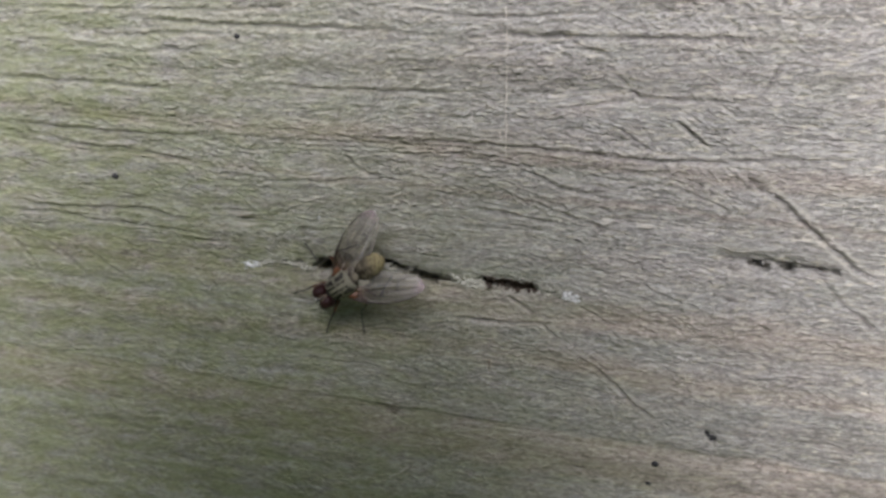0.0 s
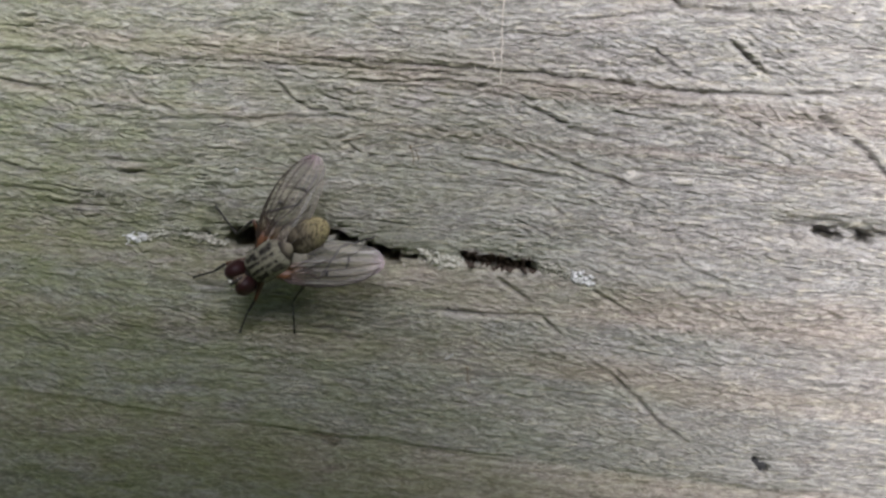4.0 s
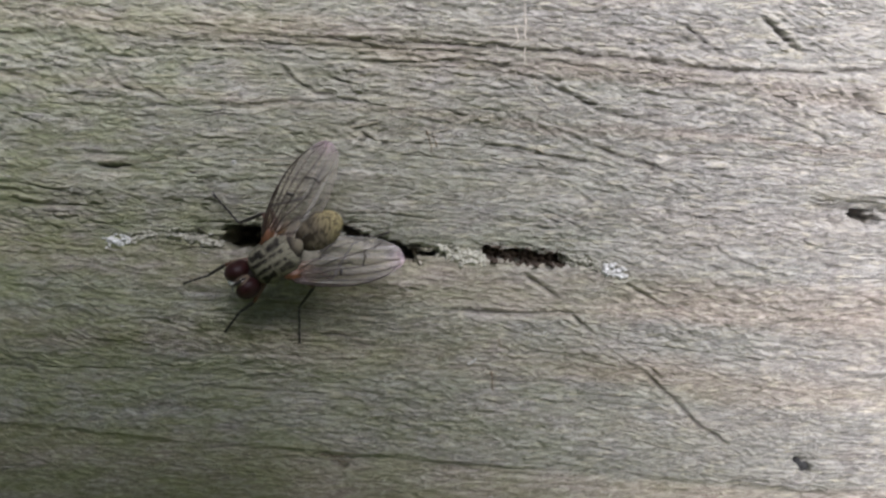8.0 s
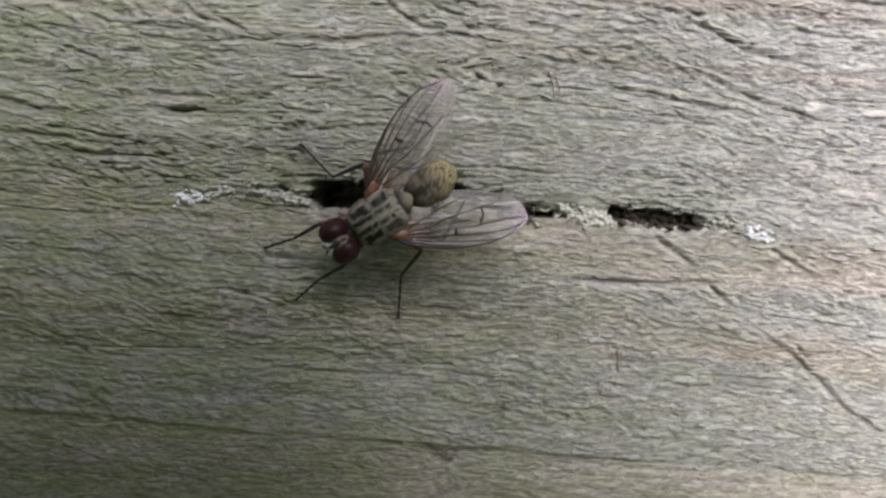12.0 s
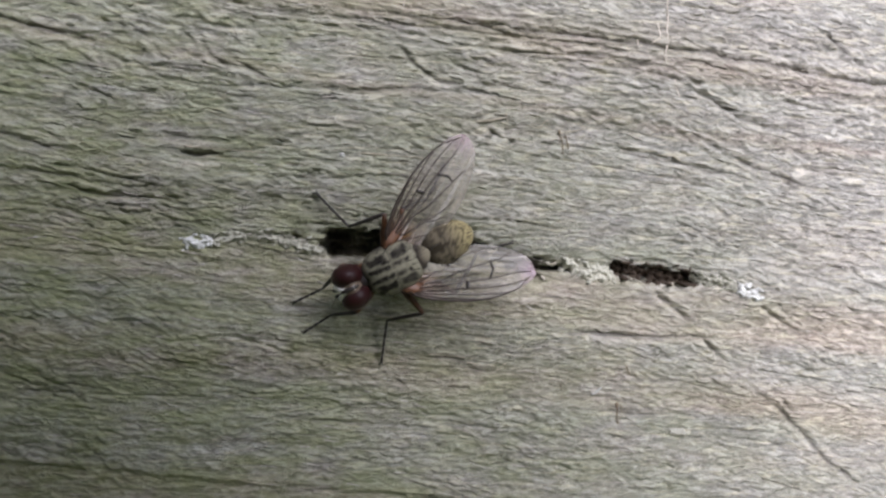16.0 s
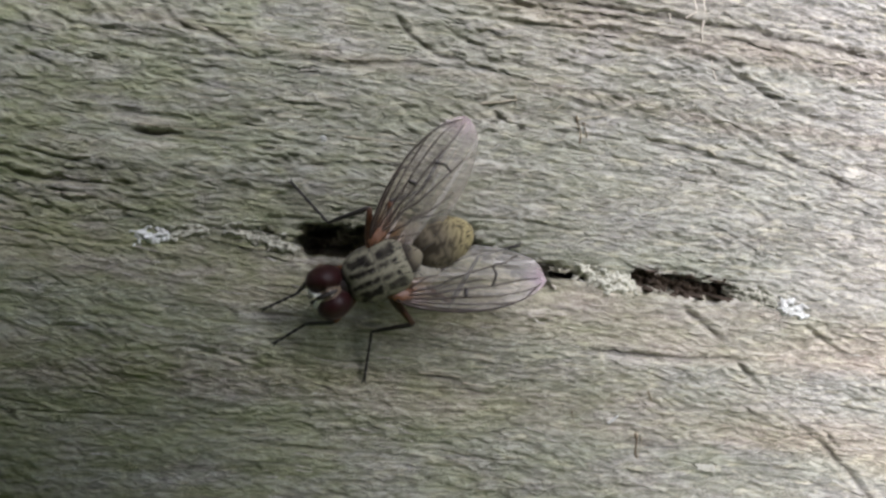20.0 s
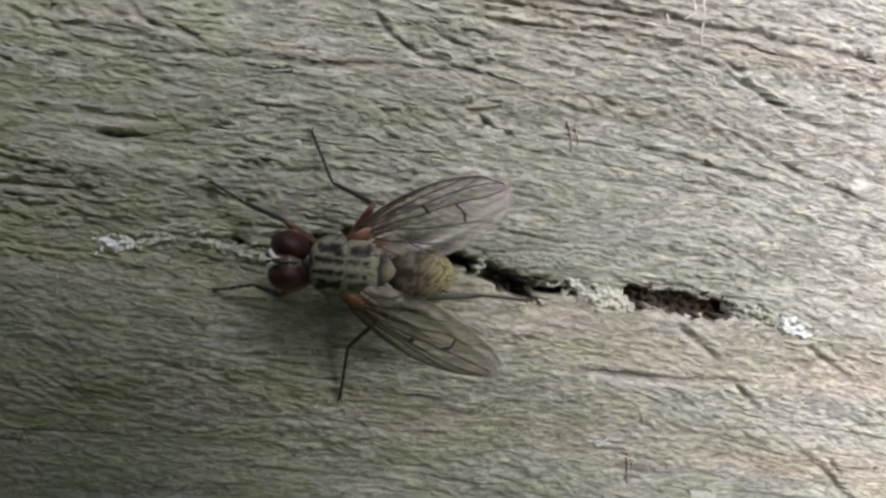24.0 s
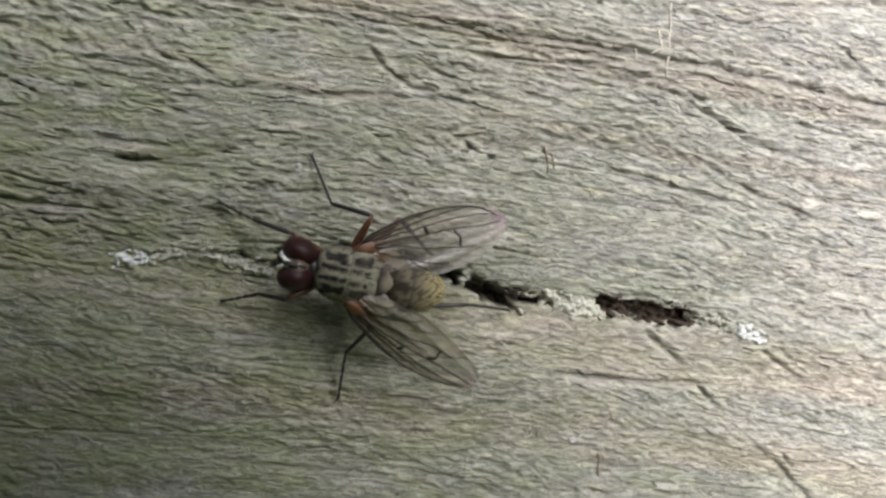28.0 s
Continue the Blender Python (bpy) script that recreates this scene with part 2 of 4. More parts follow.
def make_wing():
    n = Nodes("wing_membrane")
    where = n.mapped((1000, 1000, 1000))
    sep = n.add("SeparateXYZ")
    n.put(sep.inputs[0], where)
    along = n.maths("DIVIDE", sep.outputs[0], 6.4)
    # paler and pinker towards the tip: the sheen of reflected sky as colour
    base = n.ramp(along, [(0.0, (0.27, 0.10, 0.03)), (0.13, (0.25, 0.13, 0.06)), (0.27, (0.36, 0.34, 0.30)), (0.82, (0.55, 0.53, 0.51)), (0.95, (0.70, 0.53, 0.61))])
    stripe = n.ramp(n.noise(n.mapped((160, 2600, 600), (0, 0, 0), (0.4, 0.1, 0)), 1.0, 3.0, 0.6), [(0.48, 0.0), (0.6, 1.0)])
    base = n.mix(n.maths("MULTIPLY", stripe, 0.4), base, (0.10, 0.075, 0.055))
    # glints on the wing's folds, painted as pale streaks
    painted_gleam = n.ramp(n.noise(n.mapped((110, 3300, 500), (0, 0, 0), (3.4, 1.1, 0)), 1.0, 2.0, 0.5), [(0.56, 0.0), (0.66, 1.0)])
    base = n.mix(n.maths("MULTIPLY", painted_gleam, 0.6), base, (0.80, 0.78, 0.74))
    # the hind part of the wing is clear grey from its root on
    hind = n.add("MapRange")
    n.put(hind.inputs[0], n.maths("ABSOLUTE", sep.outputs[1]))
    hind.inputs[1].default_value, hind.inputs[2].default_value = 0.6, 1.2
    base = n.mix(n.maths("MULTIPLY", hind.outputs[0], 0.7), base, (0.50, 0.48, 0.43))
    # pale pink and green gleam in patches, painted into the base colour
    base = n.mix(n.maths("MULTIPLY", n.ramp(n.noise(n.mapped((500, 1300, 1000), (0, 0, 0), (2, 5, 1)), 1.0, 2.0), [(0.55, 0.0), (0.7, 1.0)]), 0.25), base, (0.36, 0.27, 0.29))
    n.bump(n.maths("ADD", n.noise(where, 2.5, 2.0), n.maths("MULTIPLY", stripe, 0.7)), 0.5, 0.00008)
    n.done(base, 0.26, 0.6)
    clear = n.add("BsdfTransparent")
    clear.inputs[0].default_value = (0.87, 0.85, 0.80, 1)
    m = n.add("MixShader")
    solid = n.ramp(along, [(0.0, 0.62), (0.24, 0.11), (0.8, 0.17), (1.0, 0.34)])
    n.put(m.inputs[0], n.maths("ADD", n.maths("ADD", solid, n.maths("MULTIPLY", hind.outputs[0], 0.05)), n.maths("ADD", n.maths("MULTIPLY", stripe, 0.12), n.maths("MULTIPLY", painted_gleam, 0.16))))
    n.put(m.inputs[1], clear.outputs[0])
    n.put(m.inputs[2], n.bsdf.outputs[0])
    n.put(n.tree.nodes["Material Output"].inputs[0], m.outputs[0])
    return n.mat


def make_grass():
    n = Nodes("grass_ground")
    f = n.noise(n.mapped(), 3.0, 6.0)
    n.bump(n.noise(n.mapped(), 60.0, 4.0), 1.0, 0.03)
    return n.done(n.ramp(f, [(0.3, (0.045, 0.075, 0.02)), (0.55, (0.07, 0.11, 0.03)), (0.8, (0.12, 0.14, 0.06))]), 0.8, 0.2)


WOOD = make_wood()
GRASS = make_grass()
LICHEN = make_crust("pale_lichen", (0.68, 0.69, 0.67), (0.30, 0.30, 0.27))
CRUMB = make_crust("greyish_crumbs", (0.48, 0.47, 0.39), (0.15, 0.15, 0.115))
THREAD = make_plain("pale_fibre", (0.55, 0.50, 0.42), 0.7, 0.3, 3000, 0.2)
STRAW = make_plain("straw", (0.40, 0.36, 0.275), 0.7, 0.3, 3000, 0.25)
SPLINTER = make_plain("splinter_wood", (0.19, 0.15, 0.10), 0.75, 0.3, 3000, 0.4)
DARK_SPOT = make_plain("dark_speck", (0.035, 0.035, 0.035), 0.7, 0.3, 3000, 0.4)
EYE = make_eye()
BODY = make_marked("fly_body", 0.75, 0.08, 9000.0, 0.00003)
SILVER = make_plain("silvery_face", (0.85, 0.83, 0.78), 0.5, 0.5, 8000, 0.2)
HEAD_SKIN = make_plain("grey_head_cuticle", (0.16, 0.12, 0.085), 0.5, 0.4, 8000, 0.3)
SKIN = make_plain("orange_brown_cuticle", (0.08, 0.034, 0.015), 0.42, 0.5, 5000, 0.35)
DARK = make_plain("black_cuticle", (0.022, 0.018, 0.016), 0.45, 0.5, 5000, 0.35)
CALYPTER = make_plain("calypter_skin", (0.27, 0.25, 0.20), 0.5, 0.4, 5000, 0.3)
WING = make_wing()
VEIN = make_plain("wing_vein", (0.035, 0.024, 0.018), 0.5, 0.4, 5000, 0.3)
VEIN_BASE = make_plain("wing_root", (0.115, 0.046, 0.017), 0.45, 0.5, 5000, 0.3)


# ---- shapes ----
def part(name, mesh, material, parent=None, label="", m=None):
    """Links a mesh or bmesh as one object, under a thing or a part."""
    if isinstance(mesh, bmesh.types.BMesh):
        data = bpy.data.meshes.new(name)
        mesh.to_mesh(data)
        mesh.free()
    else:
        data = mesh
    data.materials.append(material)
    ob = new(name, data)
    ob.parent = parent
    if m is not None:
        ob.matrix_basis = m
    return tagged(ob, label)


def smooth(bm):
    for f in bm.faces:
        f.smooth = True
    return bm


def tube(points, radii, sides=8):
    """A bent, tapering rod through points in millimetres."""
    bm = bmesh.new()
    points = [Vector(p) / 1000 for p in points]
    rings = []
    for i, p in enumerate(points):
        way = (points[min(i + 1, len(points) - 1)] - points[max(i - 1, 0)]).normalized()
        side = way.cross(Vector((0.31, 0.2, 0.93))).normalized()
        up = way.cross(side)
        r = radii[min(i, len(radii) - 1)] / 1000
        rings.append([bm.verts.new(p + r * (math.cos(a) * side + math.sin(a) * up)) for a in (2 * math.pi * k / sides for k in range(sides))])
    for a, b in zip(rings, rings[1:]):
        for k in range(sides):
            bm.faces.new((a[k], a[(k + 1) % sides], b[(k + 1) % sides], b[k]))
    bm.faces.new(rings[0][::-1])
    bm.faces.new(rings[-1])
    return smooth(bm)


def tubes_into(bm, points, radii, sides=5):
    other = tube(points, radii, sides)
    data = bpy.data.meshes.new("scratch")
    other.to_mesh(data)
    other.free()
    bm.from_mesh(data)
    bpy.data.meshes.remove(data)


def egg(size, place=(0, 0, 0), shape=None, rings=28, sides=36, colour=None):
    """A shaped ellipsoid; size and place in millimetres. shape moves each unit-sphere point, colour marks it."""
    bm = bmesh.new()
    bmesh.ops.create_uvsphere(bm, u_segments=sides, v_segments=rings, radius=1.0)
    bmesh.ops.rotate(bm, verts=bm.verts, matrix=Matrix.Rotation(radians(90), 3, "Y"))
    layer = bm.verts.layers.float_color.new("marking") if colour else None
    for v in bm.verts:
        unit = v.co.copy()
        if colour:
            v[layer] = (*colour(unit), 1.0)
        p = shape(unit) if shape else unit
        v.co = Vector((p.x * size[0] + place[0], p.y * size[1] + place[1], p.z * size[2] + place[2])) / 1000
    return smooth(bm)


# ---- the board's surface ----
TABLE = np.random.RandomState(7).permutation(4096)
WAYS = np.random.RandomState(8).uniform(0, 2 * math.pi, 4096)


def wave(u, v, seed):
    """Smooth noise from -1 to 1 over arrays of places."""
    i, j = np.floor(u).astype(int), np.floor(v).astype(int)
    a, b = u - i, v - j
    sa, sb = a * a * a * (a * (a * 6 - 15) + 10), b * b * b * (b * (b * 6 - 15) + 10)

    def corner(di, dj):
        k = WAYS[TABLE[(TABLE[(i + di + seed * 131) % 4096] + j + dj) % 4096]]
        return np.cos(k) * (a - di) + np.sin(k) * (b - dj)

    low = corner(0, 0) * (1 - sa) + corner(1, 0) * sa
    high = corner(0, 1) * (1 - sa) + corner(1, 1) * sa
    return 1.5 * (low * (1 - sb) + high * sb)


def spread(core, near, fine, coarse, far):
    """Grid lines, closest where the camera comes nearest, wider towards the edge of its view, wide apart beyond."""
    low = np.arange(near[0], core[0], coarse)
    high = np.arange(core[1] + coarse, near[1], coarse)
    grow = np.linspace(0, 1, 15)[1:] ** 2.4
    return np.r_[(near[0] - (far + near[0]) * grow)[::-1], low, np.arange(core[0], core[1] + fine / 2, fine), high, high[-1] + (far - high[-1]) * grow]


XS = spread((-26.0, 27.0), (-50.0, 44.0), 0.085, 0.17, 1200.0)
ZS = spread((-14.5, 14.5), (-31.0, 26.5), 0.05, 0.11, 95.0)
GX, GZ = np.meshgrid(XS, ZS)
HEIGHT = np.zeros_like(GX)
CRACK_TONE = np.zeros_like(GX)  # dirt and shade of the cracks, put in as colour; below zero paler
EDGE = 0.14 * wave(GX / 0.9, GZ / 0.35, 3) + 0.10 * wave(GX / 0.3, GZ / 0.2, 4)


def shingle(u, v, pitch, seed):
    """Torn scales of fibre, each with a raised lower edge."""
    phase = v / pitch + 1.5 * wave(u / (5.5 * pitch), v / (1.7 * pitch), seed) + 0.5 * wave(u / (1.6 * pitch), v / (0.7 * pitch), seed + 1)
    row = np.floor(phase)
    f = phase - row
    tall = np.clip(0.35 + 1.1 * wave(u / (2.6 * pitch) + 17.3 * row, row * 0.37, seed + 2), 0, 1)
    return np.where(f < 0.2, f / 0.2, (1 - f) / 0.8) * tall


def grain_relief():
    a = radians(-3.5)
    warp = 0.9 * wave(GX / 34, GZ / 17, 11) + 0.25 * wave(GX / 9, GZ / 5, 12)
    u, v = GX * math.cos(a) + GZ * math.sin(a), -GX * math.sin(a) + GZ * math.cos(a) + warp
    lean = v + (0.10 + 0.10 * wave(u / 20, v / 9, 13)) * u + 0.22 * wave(u / 4.5, v / 2.2, 14)
    h = 0.30 * wave(u / 40, v / 5.5, 20) + 0.15 * wave(u / 16, v / 1.7, 21) + 0.10 * wave(u / 6, v / 2.0, 19)
    # torn scales and lumps, rough in some stretches, worn flat in others
    rough = np.clip(0.36 + 0.55 * wave(u / 12, v / 4, 25) + 0.6 * wave(u / 4.2, v / 1.3, 24) + 0.008 * v, 0.07, 1.0)
    # the worn band below the long ledge, and the ledge itself
    level = GZ + 0.082 * GX + 0.2 * wave(GX / 7, GZ / 60, 15)
    above = np.clip((level + 12.75) / 0.3, 0, 1)
    rough *= 1 - 0.6 * (1 - above) * np.clip((level + 17.0) / 0.8, 0, 1)
    h += 0.10 * above + 0.10 * np.exp(-(((level + 12.5) / 0.14) ** 2)) * np.clip(0.6 + wave(GX / 5, GZ / 60, 16), 0, 1)
    CRACK_TONE[:] = np.minimum(CRACK_TONE, -0.7 * np.exp(-(((level + 12.5) / 0.11) ** 2)) * np.clip(0.5 + wave(GX / 5, GZ / 60, 16), 0, 1))
    h += rough * (0.13 * shingle(u, lean, 0.95, 40) + 0.13 * shingle(u, lean + 0.10 * u, 0.46, 50) + 0.12 * shingle(u, lean - 0.04 * u, 0.27, 60))
    h += rough * (0.10 * wave(u / 1.5, lean / 0.48, 22) + 0.09 * np.abs(wave(u / 1.0, lean / 0.36, 29)))
    h += (0.4 + 0.6 * rough) * (0.10 * wave(u / 0.7, lean / 0.23, 23) + 0.085 * wave(u / 0.36, lean / 0.15, 28))
    # long fine year lines
    lines = wave(u / 26, v / 0.9, 26)
    h -= 0.16 * np.clip(1 - np.abs(lines) / 0.07, 0, 1) * np.clip(0.3 + 1.2 * wave(u / 12, v / 3, 27), 0, 1)
    # short clefts between the fibres
    for long, wide, deep, seed in ((3.2, 0.6, 0.07, 71), (1.6, 0.42, 0.06, 72), (9.0, 0.9, 0.10, 73)):
        cleft = np.clip(1 - np.abs(wave(u / long, lean / wide, seed)) / 0.10, 0, 1)
        cleft *= np.clip(1.6 * wave(u / 3.5 + 5, lean / 1.3, seed + 10) - 0.15, 0, 1)
        h -= deep * cleft
        # dirt and shade of the clefts go into the colour too
        CRACK_TONE[:] = np.maximum(CRACK_TONE, 0.8 * cleft)
    return h - 0.14


def window(x0, x1, z0, z1):
    i0, i1 = np.searchsorted(XS, (x0, x1))
    j0, j1 = np.searchsorted(ZS, (z0, z1))
    return slice(j0, j1), slice(i0, i1)


def away(box, points):
    """Distance from a bent line to each place of the grid in the box."""
    x, z = GX[box], GZ[box]
    best = np.full(x.shape, 1e9)
    for (ax, az), (bx, bz) in zip(points, points[1:]):
        dx, dz = bx - ax, bz - az
        k = np.clip(((x - ax) * dx + (z - az) * dz) / max(dx * dx + dz * dz, 1e-9), 0, 1)
        best = np.minimum(best, np.hypot(x - ax - k * dx, z - az - k * dz))
    return best


def groove(width, depth, *line, broken=0.75):
    """A wandering crack along a bent line, that runs out thin at both ends, with its dirt and shade put into the colour
    and frayed pale edges.
    """
    xs, zs = line[::2], line[1::2]
    box = window(min(xs) - 1.5, max(xs) + 1.5, min(zs) - 1.5, max(zs) + 1.5)
    x = GX[box] + 0.10 * wave(GX[box] / 1.7, GZ[box] / 1.5, 34)
    z = GZ[box] + 0.13 * wave(GX[box] / 2.4, GZ[box] / 3.0, 35) + 0.06 * wave(GX[box] / 0.8, GZ[box] / 0.9, 36)
    d, run, before = np.full(x.shape, 1e9), np.zeros(x.shape), 0.0
    for ax, az, bx, bz in zip(xs, zs, xs[1:], zs[1:]):
        dx, dz = bx - ax, bz - az
        long = max(math.hypot(dx, dz), 1e-6)
        k = np.clip(((x - ax) * dx + (z - az) * dz) / long ** 2, 0, 1)
        here = np.hypot(x - ax - k * dx, z - az - k * dz)
        run = np.where(here < d, before + k * long, run)
        d = np.minimum(d, here)
        before += long
    d = np.maximum(d + 0.15 * EDGE[box] - 0.02, 0)
    cut = depth * np.clip(0.7 + 0.8 * wave(GX[box] / 2.0, GZ[box] / 1.0, 31), 0.85 * broken, 1.0)
    cut *= np.clip(np.minimum(run, before - run) / (0.2 * before), 0.15, 1)
    lip = np.exp(-(((d - 0.8 * width) / (0.35 * width)) ** 2))
    HEIGHT[box] -= 0.65 * cut * np.exp(-d / (0.2 * width)) - 0.12 * cut * lip
    crack_tone = min(0.85, 2.2 * depth) * cut / depth * np.exp(-((d / (0.25 * width)) ** 2))
    CRACK_TONE[box] = np.where(crack_tone > 0.05, np.maximum(CRACK_TONE[box], crack_tone), np.where(CRACK_TONE[box] < 0.05, np.minimum(CRACK_TONE[box], -1.2 * cut * lip), CRACK_TONE[box]))


def pit(width, depth, *line, wall=0.16):
    """A deep, ragged hole along a bent line."""
    xs, zs = line[::2], line[1::2]
    box = window(min(xs) - 3, max(xs) + 3, min(zs) - 3, max(zs) + 3)
    d = away(box, list(zip(xs, zs))) + 1.5 * EDGE[box] - width / 2
    inside = np.clip(0.5 - d / wall, 0, 1)
    HEIGHT[box] = HEIGHT[box] * (1 - inside) - depth * inside * (1 + 2.2 * EDGE[box])
    HEIGHT[box] -= 0.25 * np.exp(-((np.maximum(d, 0) / 0.5) ** 2)) * (1 - inside)


def small_cuts(count, seed):
    """Short slanting cuts and short torn lines between the fibres, scattered over the board."""
    rng = random.Random(seed)
    for _ in range(count):
        x, z = rng.uniform(-40, 40), rng.uniform(-26, 24)
        slant = rng.random() < (0.5 if x > 4 else 0.25)
        a = radians(rng.gauss(-42, 9) if slant else rng.gauss(-5, 5))
        long = rng.uniform(0.8, 2.4) if slant else rng.uniform(0.6, 2.8)
        groove(rng.uniform(0.16, 0.3), rng.uniform(0.04, 0.12), x, z, x + 0.5 * long * math.cos(a + 0.15), z + 0.5 * long * math.sin(a + 0.15), x + long * math.cos(a), z + long * math.sin(a), broken=0.05)


HEIGHT += grain_relief()
small_cuts(260, 21)
# long cracks between the year rings, and the slanting cuts across them
groove(0.42, 0.38, -9.5, 11.75, -3.0, 11.6, 1.4, 11.4, 6.5, 11.2, 11.0, 10.9, 16.5, 10.4, 22.0, 10.0, 26.0, 10.05, 30.0, 10.2, 36.0, 10.3, broken=1.0)
groove(0.3, 0.2, -20.0, 11.9, -8.7, 11.3, -3.0, 11.2, 1.4, 11.0, 6.5, 10.75, 11.0, 10.4, 15.0, 9.8)
groove(0.26, 0.16, -22.0, 12.5, -12.0, 12.3, -4.0, 12.1, 4.0, 11.9, 10.0, 11.5, 16.0, 11.0)
groove(0.22, 0.14, -18.0, 11.2, -10.0, 10.9, -5.0, 10.75, 2.0, 10.65)
groove(0.25, 0.22, -4.9, 10.4, -1.1, 10.4, 3.4, 10.3, 8.8, 10.4)
groove(0.28, 0.24, -1.1, 10.3, 3.4, 10.0, 7.2, 9.9, 9.4, 9.5, 12.7, 9.3, broken=1.0)
groove(0.32, 0.3, 9.1, 9.5, 11.1, 8.7, 13.0, 7.8, 16.0, 7.1, broken=1.0)
groove(0.3, 0.25, 11.4, 8.7, 13.0, 8.0, 14.7, 7.5, 17.6, 6.8)
groove(0.34, 0.3, -17.0, 7.6, -11.6, 7.7, -6.8, 7.9, -1.7, 8.1, 2.3, 7.9)
groove(0.22, 0.18, -19.0, 4.9, -16.1, 5.0, -12.6, 4.9)
groove(0.6, 0.6, -15.6, 4.2, -14.4, 4.2, -13.3, 4.4)
groove(0.35, 0.3, -21.0, 2.5, -19.4, 2.2, -16.9, 2.0, -15.1, 1.9)
groove(0.35, 0.28, -21.0, 3.4, -18.8, 3.1, -16.2, 2.6)
groove(0.3, 0.3, -8.8, 3.4, -7.2, 3.5)
groove(0.3, 0.3, 6.3, 5.7, 8.9, 5.3, 11.5, 4.8, 13.5, 4.5, broken=1.0)
groove(0.34, 0.36, 11.4, 6.5, 12.4, 5.8, 14.4, 5.1, 16.6, 4.5, 17.7, 4.0)
groove(0.26, 0.32, 14.9, 8.8, 17.5, 8.5, 20.4, 8.2)
groove(0.3, 0.25, 16.8, 10.6, 18.7, 10.2, 21.6, 10.0)
groove(0.25, 0.2, 21.7, 8.2, 23.4, 7.4, 25.7, 6.5, 27.1, 5.4)
groove(0.2, 0.15, 17.6, 5.3, 21.9, 4.8, 27.5, 4.7, 29.7, 4.7)
groove(0.3, 0.2, 18.2, -7.0, 20.2, -7.0, 23.5, -6.6, 26.6, -6.8, 30.5, -7.1)
groove(0.34, 0.36, 3.8, -3.9, 7.5, -4.0, 10.1, -4.0, 11.8, -4.1, 13.1, -5.2, 14.5, -5.5)
groove(0.3, 0.2, -11.7, -8.1, -8.4, -8.7, -4.4, -8.9, -1.8, -9.0)
groove(0.25, 0.18, -2.8, -5.3, -0.1, -5.5)
groove(0.3, 0.18, 3.6, -13.5, 8.3, -13.7, 11.7, -13.9, 14.4, -13.7)
groove(0.25, 0.2, -7.1, -12.7, -3.1, -12.9, -1.8, -13.0, -0.5, -12.9)
groove(0.35, 0.3, -2.5, -12.9, -1.6, -13.4, -1.1, -13.0)
groove(0.7, 0.5, -3.0, -12.5, -1.9, -12.75, -0.9, -12.75)
groove(0.5, 0.45, -2.0, -13.0, -1.5, -13.3)
groove(0.3, 0.18, -0.5, -12.8, 3.6, -13.1, 7.0, -13.5)
groove(0.3, 0.2, -16.5, -13.8, -15.2, -13.9, -13.2, -14.9)
groove(0.42, 0.55, 21.8, 13.3, 23.1, 12.2, 24.6, 11.0, broken=1.0)
groove(0.3, 0.36, 17.8, 12.6, 19.0, 11.6, 20.1, 10.9)
groove(0.36, 0.42, -5.2, 10.4, -4.3, 9.3, -3.0, 8.5, -1.7, 8.4, broken=1.0)
groove(0.4, 0.5, 27.3, 9.2, 28.2, 8.3, 29.5, 7.3, broken=1.0)
groove(0.33, 0.38, 8.9, -1.7, 10.1, -2.5, 11.2, -3.3)
groove(0.4, 0.34, 14.7, -6.7, 16.5, -7.8, 18.3, -9.4, 19.5, -10.6, 20.9, -11.6, 21.8, -12.3, broken=1.0)
groove(0.3, 0.3, 16.4, -7.2, 17.6, -8.2)
groove(0.32, 0.34, 14.3, -1.8, 16.0, -2.8, 17.4, -3.8)
groove(0.3, 0.25, 19.5, 0.6, 20.9, -0.7, 22.9, -1.4, 24.6, -1.7)
groove(0.25, 0.22, 11.5, 3.4, 12.4, 2.8, 13.2, 2.3)
groove(0.4, 0.35, 15.9, 4.6, 16.7, 4.1)
groove(0.3, 0.3, -14.8, 10.1, -14.2, 9.0, -13.3, 8.6)
groove(0.3, 0.25, -13.8, 9.5, -11.9, 8.3, -11.3, 7.8)
groove(0.3, 0.2, -10.1, 4.2, -8.5, 3.5)
groove(0.36, 0.45, -0.5, 6.5, 0.2, 5.7, 1.2, 5.6)
groove(0.3, 0.25, -0.8, 6.6, 0.8, 6.8)
groove(0.2, 0.25, 20.1, 9.4, 20.1, 8.8)
groove(0.3, 0.3, -20.7, 9.3, -19.4, 9.2)
groove(0.4, 0.35, -13.4, 16.1, -7.3, 15.7, -0.5, 15.5, 6.6, 15.1)
groove(0.5, 0.55, 27.3, 9.4, 29.5, 7.6, 31.7, 5.7, 33.5, 4.0, 36.1, 1.8, 38.1, 1.0, broken=1.0)
groove(0.5, 0.35, 32.8, 2.1, 35.5, -1.2, 38.5, -3.5)
groove(0.45, 0.35, 16.0, 17.7, 17.7, 16.4, 19.1, 15.0, 24.1, 14.7, 27.8, 14.6)
groove(0.45, 0.35, 12.0, 20.3, 14.7, 18.8, 17.2, 18.3)
groove(0.35, 0.3, 4.3, 18.0, 6.2, 18.6, 10.2, 18.8)
groove(0.5, 0.3, 28.2, 15.1, 29.2, 17.2, 29.9, 18.4)
groove(0.4, 0.35, -39.9, 4.6, -35.0, 4.4, -29.1, 3.7, -20.6, 2.9, -16.7, 2.5)
groove(0.4, 0.3, -39.0, 1.9, -37.0, -0.5, -36.2, -1.9)
groove(0.4, 0.3, -32.3, 1.9, -29.1, -0.7, -26.3, -2.2)
